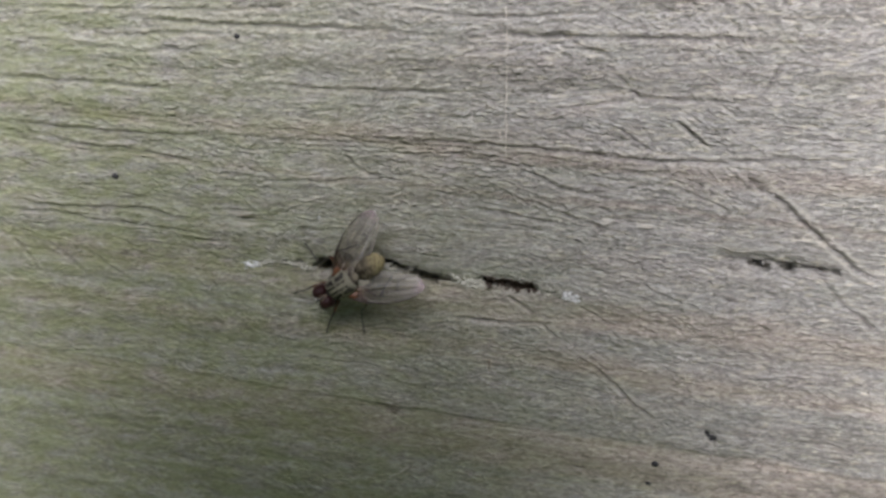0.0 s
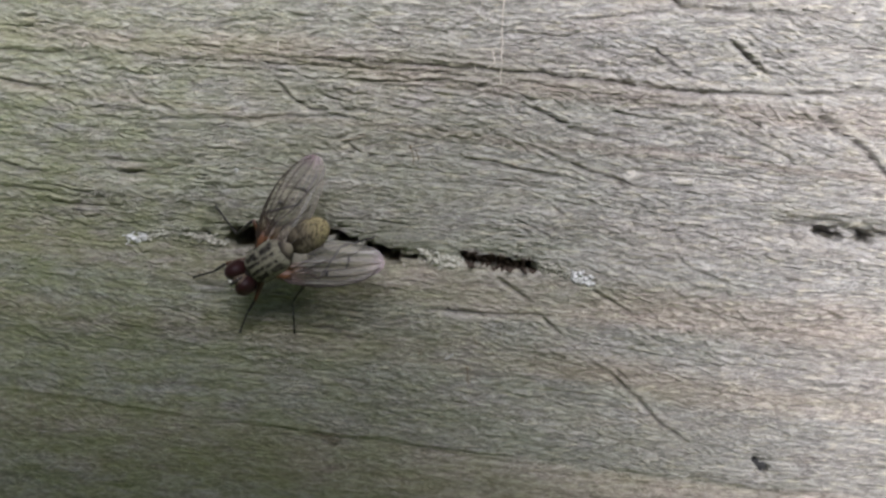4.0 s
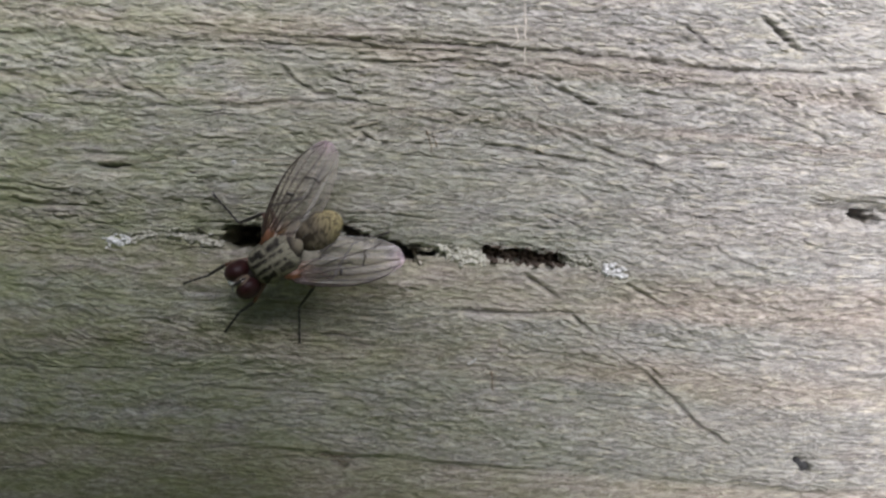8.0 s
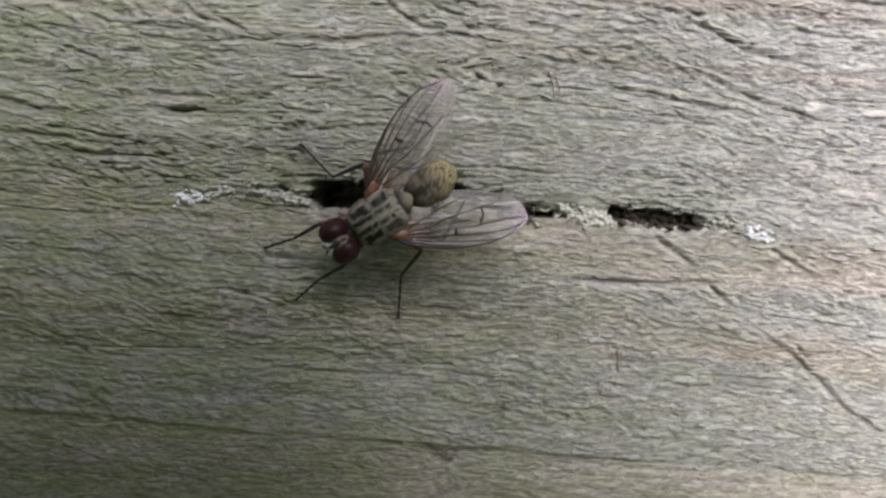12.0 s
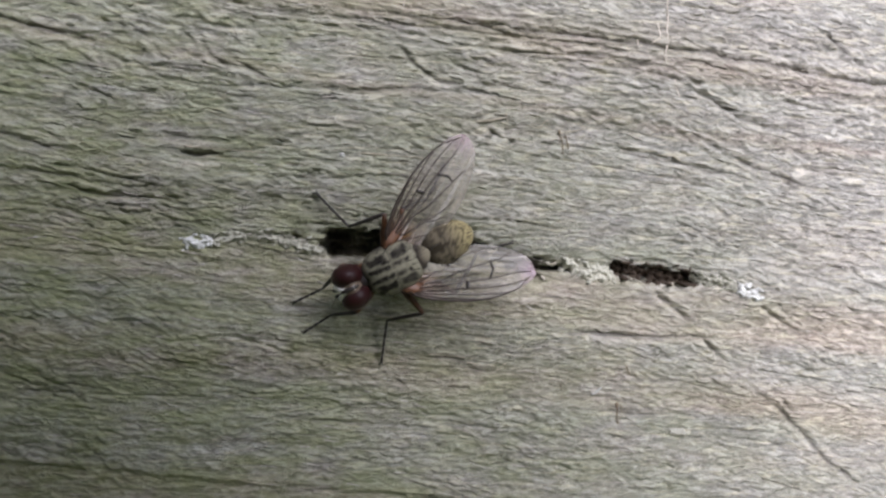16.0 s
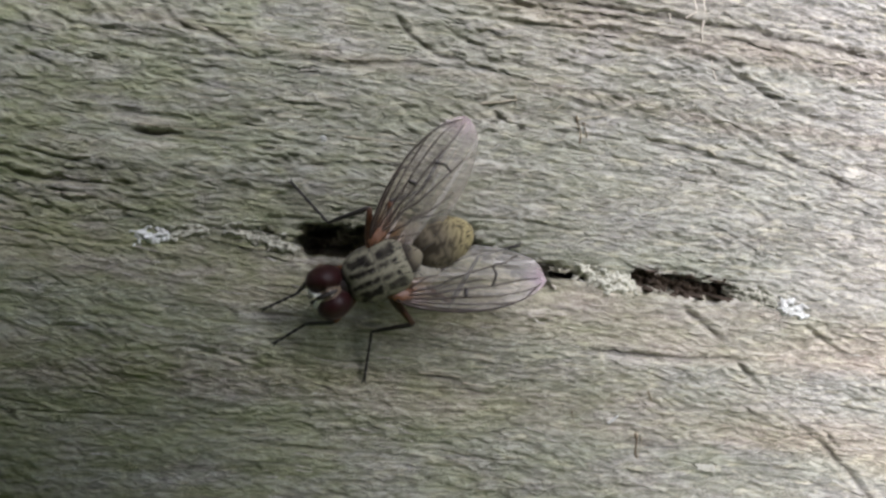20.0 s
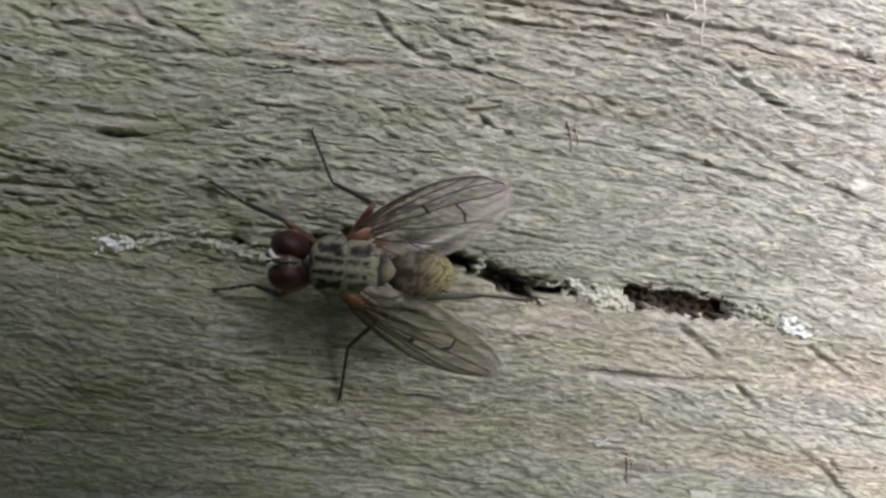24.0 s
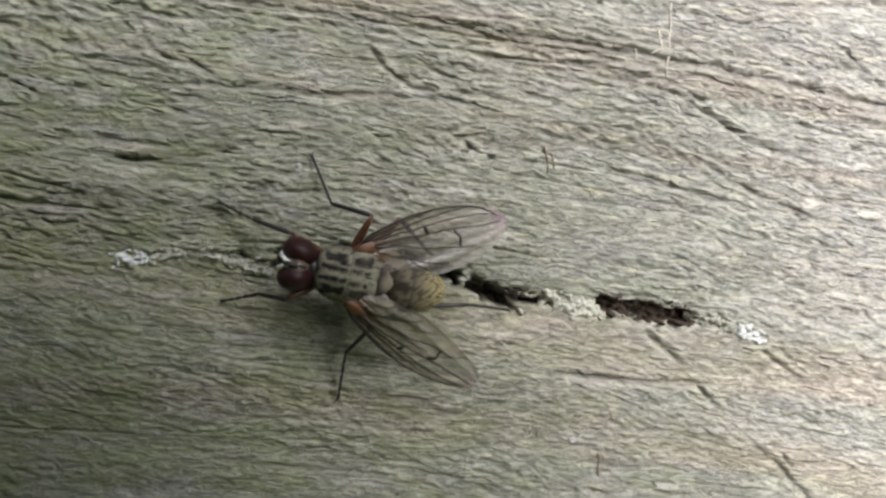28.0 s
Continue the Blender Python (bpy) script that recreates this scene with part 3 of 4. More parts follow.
groove(0.4, 0.3, -35.4, 1.8, -31.6, -1.4)
groove(0.4, 0.3, -14.1, 20.2, -20.4, 20.4, -28.6, 20.3)
groove(0.5, 0.35, -37.2, 20.5, -30.4, 19.7, -22.7, 18.9, -14.2, 19.3)
groove(0.35, 0.3, -38.7, 11.4, -30.0, 10.2, -21.5, 9.8)
groove(0.35, 0.25, -3.2, 18.7, 1.5, 18.4)
groove(0.4, 0.35, -36.8, 23.0, -25.6, 22.5, -14.0, 22.2, -6.9, 22.4)
groove(0.4, 0.35, -4.0, 22.5, 2.6, 21.7, 8.0, 21.2, 16.7, 21.4)
groove(0.4, 0.3, 13.4, 14.2, 18.6, 14.7)
groove(0.35, 0.25, -32.8, -10.6, -26.2, -11.6, -22.2, -13.3)
groove(0.35, 0.25, -7.1, -20.1, -1.6, -20.1)
groove(0.35, 0.25, -42.1, -8.9, -35.2, -9.6, -29.6, -9.5)
groove(0.4, 0.35, 29.1, 22.0, 29.7, 21.4)
groove(0.5, 0.35, -39.0, 16.9, -33.9, 16.6, -24.9, 16.0, -18.0, 15.6, broken=1.0)
groove(0.55, 0.35, -39.0, 12.7, -25.9, 11.8, -15.3, 11.6, broken=1.0)
groove(0.45, 0.4, -35.0, 11.4, -28.6, 10.5, -23.8, 10.1, -17.0, 8.8, broken=1.0)
groove(0.5, 0.35, -39.0, 5.6, -33.3, 4.8, -25.0, 5.0, -18.0, 3.7, broken=1.0)
groove(0.5, 0.45, -24.9, 21.8, -17.0, 21.1, -9.5, 20.8, 0.0, 20.2, broken=1.0)
groove(0.5, 0.4, 4.3, 19.5, 7.4, 20.0, 13.8, 19.6, 29.7, 19.2, broken=1.0)
groove(0.5, 0.4, -7.4, 23.9, 3.2, 23.3, 18.0, 23.1, broken=1.0)
groove(0.35, 0.3, -2.98, -5.38, -1.99, -5.42, -0.99, -5.52)
groove(0.3, 0.3, -1.08, -5.92, -0.2, -5.97, 0.56, -6.03)
groove(0.45, 0.3, -0.56, 6.01, -0.17, 5.81, 1.21, 5.67)
groove(0.3, 0.25, -1.38, 6.89, -0.65, 6.92)
groove(0.35, 0.3, 4.32, 10.19, 6.38, 10.17, 8.22, 10.13)
groove(0.3, 0.25, 8.44, 10.58, 8.99, 10.39)
groove(0.35, 0.3, 9.87, 9.69, 10.99, 9.26)
groove(0.35, 0.3, 11.49, 8.48, 12.63, 8.01)
groove(0.35, 0.3, 6.32, 5.82, 8.18, 5.62, 9.95, 5.29)
groove(0.3, 0.25, 10.37, 5.2, 13.01, 4.67)
groove(0.35, 0.3, -3.59, 4.34, -2.62, 4.29, -1.63, 4.18)
groove(0.3, 0.2, -1.77, 8.42, 0.45, 8.47, 1.97, 8.29)
groove(0.3, 0.25, -4.85, -6.3, -4.08, -6.87, -3.82, -7.06)
groove(0.3, 0.22, -2.61, -6.85, -1.61, -6.95, -0.61, -7.0)
groove(0.3, 0.22, -2.69, -8.67, -1.69, -8.8, -0.42, -9.0)
# the split that runs along the board, the bored hole beside the fly and the second split
groove(0.4, 0.15, -14.8, 0.1, -12.3, 0.5, -10.2, 0.4, -8.6, 0.1)
groove(0.4, 0.25, -4.0, 0.8, -1.3, 0.7, 0.8, 0.1, 3.0, -0.7, 6.5, -0.8, 9.2, -0.8, 11.3, -0.9, 14.6, -1.5)
pit(1.35, 3.2, -7.75, 0.2, -6.3, 0.25, -5.4, 0.5)
pit(0.2, 1.0, -9.93, 0.44, -9.85, 0.4)
pit(0.5, 2.6, -3.5, 0.9, -1.6, 0.75, -0.3, 0.25)
pit(0.75, 3.2, 0.6, -0.1, 1.5, -0.45, 2.4, -0.65)
pit(0.35, 2.2, 2.6, -0.7, 4.2, -0.6)
pit(0.75, 1.5, 6.9, -0.5, 8.4, -0.65, 9.7, -0.8, 11.0, -0.85)
groove(0.9, 0.5, 25.6, 2.4, 27.0, 2.35, 28.5, 2.2)
pit(0.3, 0.6, 26.0, 2.3, 28.3, 2.2)
pit(0.8, 2.4, 28.5, 1.95, 29.1, 1.85)
pit(0.25, 0.9, 29.2, 2.15, 30.7, 2.0)
pit(0.7, 2.2, 30.8, 1.6, 31.3, 1.7)
pit(0.3, 1.2, 31.5, 1.9, 33.2, 1.7, 34.8, 1.4)
pit(0.5, 0.8, 25.7, -13.0, 26.3, -13.5)


def front_mesh():
    nz, nx = GX.shape
    co = np.empty((nz * nx, 3))
    co[:, 0], co[:, 1], co[:, 2] = GX.ravel() / 1000, -HEIGHT.ravel() / 1000, GZ.ravel() / 1000
    k = np.arange(nz * nx).reshape(nz, nx)
    quads = np.stack([k[:-1, :-1], k[:-1, 1:], k[1:, 1:], k[1:, :-1]], -1).reshape(-1, 4)
    # the board's back and its four narrow sides
    rim = np.r_[k[0, :], k[1:, -1], k[-1, -2::-1], k[-2:0:-1, 0]]
    back = co[rim].copy()
    back[:, 1] = 0.045
    at = len(co) + np.arange(len(rim))
    sides = np.stack([rim, at, np.roll(at, -1), np.roll(rim, -1)], -1)
    data = bpy.data.meshes.new("plank")
    verts = np.r_[co, back]
    data.vertices.add(len(verts))
    data.vertices.foreach_set("co", verts.ravel())
    faces = np.r_[quads, sides]
    data.loops.add(faces.size + len(rim))
    data.loops.foreach_set("vertex_index", np.r_[faces.ravel(), at[::-1]].astype(np.int32))
    data.polygons.add(len(faces) + 1)
    data.polygons.foreach_set("loop_start", np.r_[np.arange(len(faces) + 1) * 4].astype(np.int32))
    data.polygons.foreach_set("use_smooth", np.r_[np.ones(len(quads), bool), np.zeros(len(sides) + 1, bool)])
    data.update(calc_edges=True)
    data.validate()
    crack_tone = data.attributes.new("crack_tone", "FLOAT", "POINT")
    crack_tone.data.foreach_set("value", np.r_[CRACK_TONE.ravel(), np.zeros(len(rim))].astype(np.float32))
    return data


def surface(x, z):
    """Height of the board's face at a place, millimetres."""
    i, j = np.searchsorted(XS, x), np.searchsorted(ZS, z)
    return float(HEIGHT[j, i])


def on_board(x, z, lift=0.0):
    """Millimetres on the board's face to metres in the place."""
    return (x / 1000, -(surface(x, z) + lift) / 1000, z / 1000 + MID)


# ---- structure ----
bm = bmesh.new()
bmesh.ops.create_grid(bm, x_segments=40, y_segments=40, size=600)
ground = part("ground", bm, GRASS)
tagged(ground, "short green grass in front of the plank wall", "ground", kind="structure")

wall = tagged(new("wall_north"), "wall of weathered grey horizontal planks", "wall", kind="structure")
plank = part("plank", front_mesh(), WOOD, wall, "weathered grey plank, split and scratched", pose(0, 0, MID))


def plain_plank(low):
    bm = bmesh.new()
    bmesh.ops.create_cube(bm, size=1.0)
    bmesh.ops.scale(bm, vec=(2.4, 0.045, 0.19), verts=bm.verts)
    bmesh.ops.bevel(bm, geom=bm.edges[:], offset=0.004, segments=2, affect="EDGES")
    part("plank", bm, WOOD, wall, m=pose(0, 0.0225, low + 0.095))


for k in range(-5, 6):
    if k:
        plain_plank(MID - 0.095 + 0.193 * k if k > -5 else 0.0)


def loose_fibres(name, count, seed, widths, lengths, rise):
    """Fine torn fibres and flakes, rooted in the board, that stand a little off it."""
    rng = random.Random(seed)
    verts, faces = [], []
    for _ in range(count):
        x, z = rng.uniform(-34, 34), rng.uniform(-20, 20)
        a = radians(rng.gauss(-6, 7))
        long, thick = rng.uniform(*lengths), rng.uniform(*widths)
        side = Vector((-math.sin(a), 0, math.cos(a)))
        lift, bow = rng.uniform(-0.04, 0.01), rng.gauss(0, 0.05)
        base = len(verts)
        for k in range(4):
            f = k / 3
            px, pz = x + long * f * math.cos(a), z + long * f * math.sin(a)
            mid = Vector((px, -(surface(px, pz) + lift + rise * f * f), pz)) + side * bow * math.sin(math.pi * f)
            r = thick * (1 - 0.7 * abs(2 * f - 0.8)) * rng.uniform(0.8, 1.2)
            for off in (side * r, Vector((0, -min(r, 0.04), 0)) - side * 0.4 * r, side * -r):
                verts.append((mid + off) / 1000)
        for k in range(3):
            i = base + 3 * k
            faces += [(i, i + 1, i + 4, i + 3), (i + 1, i + 2, i + 5, i + 4), (i + 2, i, i + 3, i + 5)]
    data = bpy.data.meshes.new(name)
    data.from_pydata(verts, [], faces)
    return data


FIBRE = make_crust("torn_wood_fibre", (0.46, 0.44, 0.39), (0.22, 0.20, 0.17))
tagged(part("loose_fibres", loose_fibres("loose_fibres", 900, 31, (0.02, 0.05), (0.4, 1.5), 0.06), FIBRE, plank, "fine torn grey wood fibres"), kind="stuff")
tagged(part("torn_flakes", loose_fibres("torn_flakes", 2200, 32, (0.05, 0.15), (0.5, 1.6), 0.07), WOOD, plank, "small torn flakes of grey wood"), kind="stuff")


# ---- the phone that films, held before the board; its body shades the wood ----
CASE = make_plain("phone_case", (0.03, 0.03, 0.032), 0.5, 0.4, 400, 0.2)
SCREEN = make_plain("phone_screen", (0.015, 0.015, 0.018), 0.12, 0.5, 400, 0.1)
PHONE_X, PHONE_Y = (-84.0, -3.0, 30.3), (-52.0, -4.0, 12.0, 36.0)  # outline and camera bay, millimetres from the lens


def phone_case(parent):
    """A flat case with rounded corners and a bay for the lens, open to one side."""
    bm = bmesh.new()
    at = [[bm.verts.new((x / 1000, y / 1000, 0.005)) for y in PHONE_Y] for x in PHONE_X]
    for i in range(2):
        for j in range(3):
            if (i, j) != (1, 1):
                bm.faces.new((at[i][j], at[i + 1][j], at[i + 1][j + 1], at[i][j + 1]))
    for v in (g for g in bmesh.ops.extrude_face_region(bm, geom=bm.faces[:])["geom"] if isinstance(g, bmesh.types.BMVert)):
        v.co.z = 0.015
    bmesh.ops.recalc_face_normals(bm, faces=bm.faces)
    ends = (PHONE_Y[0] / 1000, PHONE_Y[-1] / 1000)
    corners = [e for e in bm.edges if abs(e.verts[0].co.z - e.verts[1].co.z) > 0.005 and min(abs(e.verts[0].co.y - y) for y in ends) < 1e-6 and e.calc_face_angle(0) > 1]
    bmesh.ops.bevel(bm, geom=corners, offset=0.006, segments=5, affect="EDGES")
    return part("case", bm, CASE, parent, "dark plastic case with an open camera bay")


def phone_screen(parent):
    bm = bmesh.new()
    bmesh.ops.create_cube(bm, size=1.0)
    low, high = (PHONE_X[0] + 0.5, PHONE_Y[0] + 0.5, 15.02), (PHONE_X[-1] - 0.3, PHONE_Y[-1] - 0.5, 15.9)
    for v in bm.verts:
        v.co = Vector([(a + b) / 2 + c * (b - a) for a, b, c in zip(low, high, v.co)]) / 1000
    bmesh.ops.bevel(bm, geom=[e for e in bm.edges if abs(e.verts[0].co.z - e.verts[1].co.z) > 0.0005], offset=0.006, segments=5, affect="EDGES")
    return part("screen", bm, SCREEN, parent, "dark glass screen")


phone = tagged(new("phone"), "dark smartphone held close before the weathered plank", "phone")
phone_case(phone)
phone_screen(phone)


# ---- small things on the board ----
def crust(name, label, material, wide, thick, seed, *line, category="lichen", floor=-0.55):
    """A thin bumpy crust with a ragged outline and holes, along a bent line on the board."""
    points = list(zip(line[::2], line[1::2]))
    xs = np.arange(min(line[::2]) - wide, max(line[::2]) + wide, 0.05)
    zs = np.arange(min(line[1::2]) - wide, max(line[1::2]) + wide, 0.05)
    x, z = np.meshgrid(xs, zs)
    away_from = np.full(x.shape, 1e9)
    for (ax, az), (bx, bz) in zip(points, points[1:]):
        dx, dz = bx - ax, bz - az
        k = np.clip(((x - ax) * dx + (z - az) * dz) / max(dx * dx + dz * dz, 1e-9), 0, 1)
        away_from = np.minimum(away_from, np.hypot(x - ax - k * dx, z - az - k * dz))
    body = 0.75 - away_from / wide + 0.75 * wave(x / 0.5, z / 0.32, seed) + 0.5 * wave(x / 0.2, z / 0.16, seed + 1)
    bumps = np.clip(0.45 + 0.9 * wave(x / 0.26, z / 0.22, seed + 2) + 0.35 * wave(x / 0.12, z / 0.11, seed + 3), 0, 1.3)
    lift = thick * np.clip(2.2 * body, 0, 1) ** 0.6 * (0.35 + 0.9 * bumps)
    base = np.maximum(HEIGHT[np.searchsorted(ZS, zs)[:, None], np.searchsorted(XS, xs)[None, :]], floor)
    out = body <= 0
    y = np.where(out, -(base - 0.06), -(base + lift))
    number = np.arange(x.size).reshape(x.shape)
    keep = ~(out[:-1, :-1] & out[:-1, 1:] & out[1:, 1:] & out[1:, :-1])
    faces = np.stack([number[:-1, :-1][keep], number[:-1, 1:][keep], number[1:, 1:][keep], number[1:, :-1][keep]], -1)
    used, faces = np.unique(faces, return_inverse=True)
    verts = np.stack([x.ravel(), y.ravel(), z.ravel()], -1)[used] / 1000
    data = bpy.data.meshes.new(name)
    data.from_pydata(verts.tolist(), [], faces.reshape(-1, 4).tolist())
    data.shade_smooth()
    return tagged(part(name, data, material, m=pose(0, 0, MID)), label, category, category + " along the split", "stuff")


crust("lichen_crust", "small white lichen crust on the split wood", LICHEN, 0.36, 0.18, 1, -15.0, -0.1, -14.5, 0.0, -13.9, 0.12)
crust("lichen_crust", "grey-white lichen crust on the split wood", CRUMB, 0.3, 0.15, 12, -13.6, 0.15, -13.0, 0.35, -12.4, 0.4)
crust("lichen_crust", "grey-white lichen crust beside the bored hole", CRUMB, 0.42, 0.2, 2, -11.3, 0.5, -10.3, 0.25, -9.3, 0.05, -8.8, -0.15)
crust("lichen_crust", "pale grey lichen crust bridging the split", CRUMB, 0.5, 0.26, 3, 4.2, -0.35, 5.0, -0.75, 5.8, -0.85, 6.3, -0.8)
crust("lichen_crust", "yellowish crust at the end of the split", CRUMB, 0.42, 0.22, 4, 11.4, -0.8, 12.3, -0.9, 13.2, -1.1)
crust("lichen_crust", "small white lichen crust at the split's end", LICHEN, 0.42, 0.22, 5, 13.6, -1.3, 14.6, -1.6)


DUST = make_crust("brown_wood_dust", (0.095, 0.072, 0.053), (0.03, 0.022, 0.017))
crust("wood_dust", "dark brown crumbled wood in the split", DUST, 0.5, 0.42, 6, 7.0, -0.55, 8.4, -0.65, 9.7, -0.8, 10.9, -0.9, category="wood dust", floor=-1.3)


def strand(name, label, material, radii, lift, *line, category="fibre"):
    points = list(zip(line[::2], line[1::2]))
    fine = []
    for (ax, az), (bx, bz) in zip(points, points[1:]):
        for k in range(6):
            f = k / 6
            x, z = ax + (bx - ax) * f, az + (bz - az) * f
            fine.append((x + 0.04 * math.sin(5 * z + 3 * x), -(surface(x, z) + lift), z))
    fine.append((points[-1][0], -(surface(*points[-1]) + lift), points[-1][1]))
    # the strand bridges the small hollows
    hs = [p[1] for p in fine]
    fine = [(p[0], sum(hs[max(0, i - 2):i + 3]) / len(hs[max(0, i - 2):i + 3]), p[2]) for i, p in enumerate(fine)]
    ob = part(name, tube(fine, radii, 6), material, m=pose(0, 0, MID))
    return tagged(ob, label, category)


strand("thread", "thin pale plant fibre stuck upright on the board", THREAD, [0.040], 0.02, 8.7, 22.0, 8.8, 18.2, 8.7, 13.7, 8.75, 11.6, 8.7, 10.2)
strand("thread", "short pale curled fibre on the board", THREAD, [0.040], 0.02, 8.2, 12.3, 8.3, 11.5, 7.9, 11.2)
strand("thread", "short pale curled fibre on the board", THREAD, [0.036], 0.02, 7.2, 10.9, 7.1, 11.4)
strand("thread", "short pale fibre lying on the board", THREAD, [0.032], 0.02, 9.3, 9.5, 9.6, 8.5)
strand("thread", "tiny white curled fibre on the board", THREAD, [0.048], 0.02, -17.5, 12.0, -17.2, 12.25, -17.0, 12.2)
strand("thread", "tiny white curled fibre on the board", THREAD, [0.040], 0.02, -5.05, 12.0, -4.95, 12.6)
strand("thread", "pale curled fibre on the board", THREAD, [0.056], 0.02, -2.3, -19.9, -1.3, -19.4, -0.4, -18.7)
strand("thread", "pale curled fibre on the board", THREAD, [0.040], 0.02, -16.3, -19.9, -15.8, -19.3, -15.3, -18.9)
strand("splinter", "dark upright wood splinter on the board", SPLINTER, [0.05, 0.09, 0.08, 0.04], 0.05, 7.14, -7.54, 7.22, -8.06, 7.31, -8.67, category="splinter")
strand("splinter", "pale straw-coloured splinter on the board", STRAW, [0.022, 0.043, 0.036, 0.022], 0.08, 7.41, -7.63, 7.42, -8.23, 7.36, -8.72, category="splinter")
strand("splinter", "small white wood chip on the board", LICHEN, [0.05, 0.08, 0.05], 0.05, 5.77, -7.12, 6.02, -6.97, 6.26, -6.76, category="splinter")
strand("splinter", "small brown wood splinter on the board", SPLINTER, [0.03, 0.05, 0.03], 0.05, 7.51, -5.56, 7.74, -5.96, category="splinter")
strand("splinter", "small brown wood splinter on the board", SPLINTER, [0.03, 0.05, 0.03], 0.05, 4.12, -6.61, 4.13, -6.91, category="splinter")
strand("splinter", "straw-coloured splinter lying along the grain", STRAW, [0.022, 0.043, 0.043, 0.022], 0.06, -3.0, -5.18, -2.01, -5.22, -1.06, -5.32, category="splinter")
strand("splinter", "straw-coloured splinter lying along the grain", STRAW, [0.022, 0.043, 0.043, 0.022], 0.06, -0.99, -5.56, -0.23, -5.67, 0.48, -5.71, category="splinter")
strand("splinter", "short yellowish splinter on the board", STRAW, [0.022, 0.036, 0.022], 0.06, 0.61, -6.0, 1.07, -5.53, category="splinter")
strand("splinter", "long pale straw lying along the grain", STRAW, [0.022, 0.050, 0.050, 0.036], 0.08, -1.07, 6.64, -0.38, 6.76, 0.44, 6.94, category="splinter")
strand("splinter", "short pale upright splinter on the board", STRAW, [0.029, 0.043, 0.029], 0.1, 0.42, 7.18, 0.56, 6.73, category="splinter")
strand("splinter", "short pale splinter on the board", STRAW, [0.022, 0.036, 0.022], 0.06, 2.09, 6.52, 2.65, 6.97, category="splinter")
strand("splinter", "small dark upright wood splinter on the board", SPLINTER, [0.03, 0.06, 0.06, 0.03], 0.08, 3.28, 6.52, 3.42, 5.91, 3.54, 5.26, category="splinter")
strand("splinter", "pale straw lying along the grain", STRAW, [0.029, 0.043, 0.022], 0.06, 3.3, 6.34, 3.92, 6.48, 4.68, 6.65, category="splinter")
strand("splinter", "small dark wood splinter on the board", SPLINTER, [0.03, 0.05, 0.03], 0.05, 3.64, 6.26, 3.81, 5.58, category="splinter")
strand("splinter", "small yellowish crumb of wood on the board", STRAW, [0.043, 0.086, 0.043], 0.03, 9.58, 5.53, 9.98, 5.31, category="splinter")
strand("splinter", "dark torn fibre in a small knot of fibres", SPLINTER, [0.03, 0.07, 0.03], 0.08, -2.9, -12.6, -2.2, -12.75, -1.5, -12.6, category="splinter")
strand("splinter", "dark torn fibre in a small knot of fibres", SPLINTER, [0.03, 0.06, 0.03], 0.1, -2.3, -12.55, -1.75, -13.0, -1.2, -13.05, category="splinter")
strand("splinter", "pale torn fibre in a small knot of fibres", STRAW, [0.02, 0.045, 0.02], 0.12, -2.6, -12.95, -1.9, -12.85, -1.1, -12.4, category="splinter")
strand("splinter", "pale torn fibre in a small knot of fibres", STRAW, [0.02, 0.04, 0.02], 0.12, -1.7, -13.25, -1.2, -12.9, -0.6, -12.85, category="splinter")
strand("splinter", "pale raised fibre lying along the grain", STRAW, [0.02, 0.05, 0.05, 0.02], 0.06, -15.3, 4.6, -13.4, 4.55, -11.4, 4.5, category="splinter")
strand("splinter", "pale raised fibre lying along the grain", STRAW, [0.02, 0.045, 0.045, 0.02], 0.06, -6.9, 4.75, -4.1, 4.7, -1.0, 4.48, category="splinter")
strand("splinter", "small pale wood chip at the edge of the split", THREAD, [0.05, 0.12, 0.07], 0.15, 2.58, -0.56, 3.0, -1.26, category="splinter")


def flake(label, x, z, long, tall, turn, lift):
    """A thin torn flake of the board's own wood, one edge lifted."""
    rng = random.Random(int(x * 10))
    bm = bmesh.new()
    bmesh.ops.create_grid(bm, x_segments=6, y_segments=4, size=0.5)
    for v in bm.verts:
        ragged = 1 + 0.3 * (rng.random() - 0.5)
        v.co = Vector((v.co.x * long * ragged, v.co.y * tall * (1 + 0.3 * (rng.random() - 0.5)), 0.12 * rng.random() * min(1, tall))) / 1000
    made = bmesh.ops.extrude_face_region(bm, geom=bm.faces[:])["geom"]
    for v in (g for g in made if isinstance(g, bmesh.types.BMVert)):
        v.co.z += 0.00009
    bmesh.ops.recalc_face_normals(bm, faces=bm.faces)
    ob = part("wood_flake", bm, WOOD, m=Matrix.Translation(on_board(x, z, lift)) @ pose(0, 0, 0, 82, turn, 0))
    return tagged(ob, label, "wood flake", "loose flakes on the board")


flake("small pale flake of wood lifting off the board", 0.20, 5.82, 0.95, 0.34, 5, -0.02)
flake("thin long yellowish flake of wood on the board", 11.0, -9.05, 1.6, 0.32, 4, 0.02)


def speck(label, x, z, r, material=DARK_SPOT):
    rng = random.Random(int(x * 10))
    bm = egg((r * 1.2, r, r * 0.6), shape=lambda p: p * (1 + 0.3 * noise.noise(p * 2.2 + Vector((x, z, 0)))), rings=10, sides=14)
    ob = part("speck", bm, material, m=Matrix.Translation(on_board(x, z, 0.1 * r)) @ pose(0, 0, 0, 90, 20 * rng.random(), 0))
    return tagged(ob, label, "dirt", "dark specks on the board")


speck("dark grey knot-like speck on the board", 26.0, -13.2, 0.55)
speck("small black dirt speck on the board", -27.2, 7.8, 0.28)
speck("small black dirt speck on the board", 21.6, -16.1, 0.26)
speck("small black dirt speck on the board", 21.1, -18.0, 0.2)
speck("small black dirt speck on the board", -14.2, 20.0, 0.22)
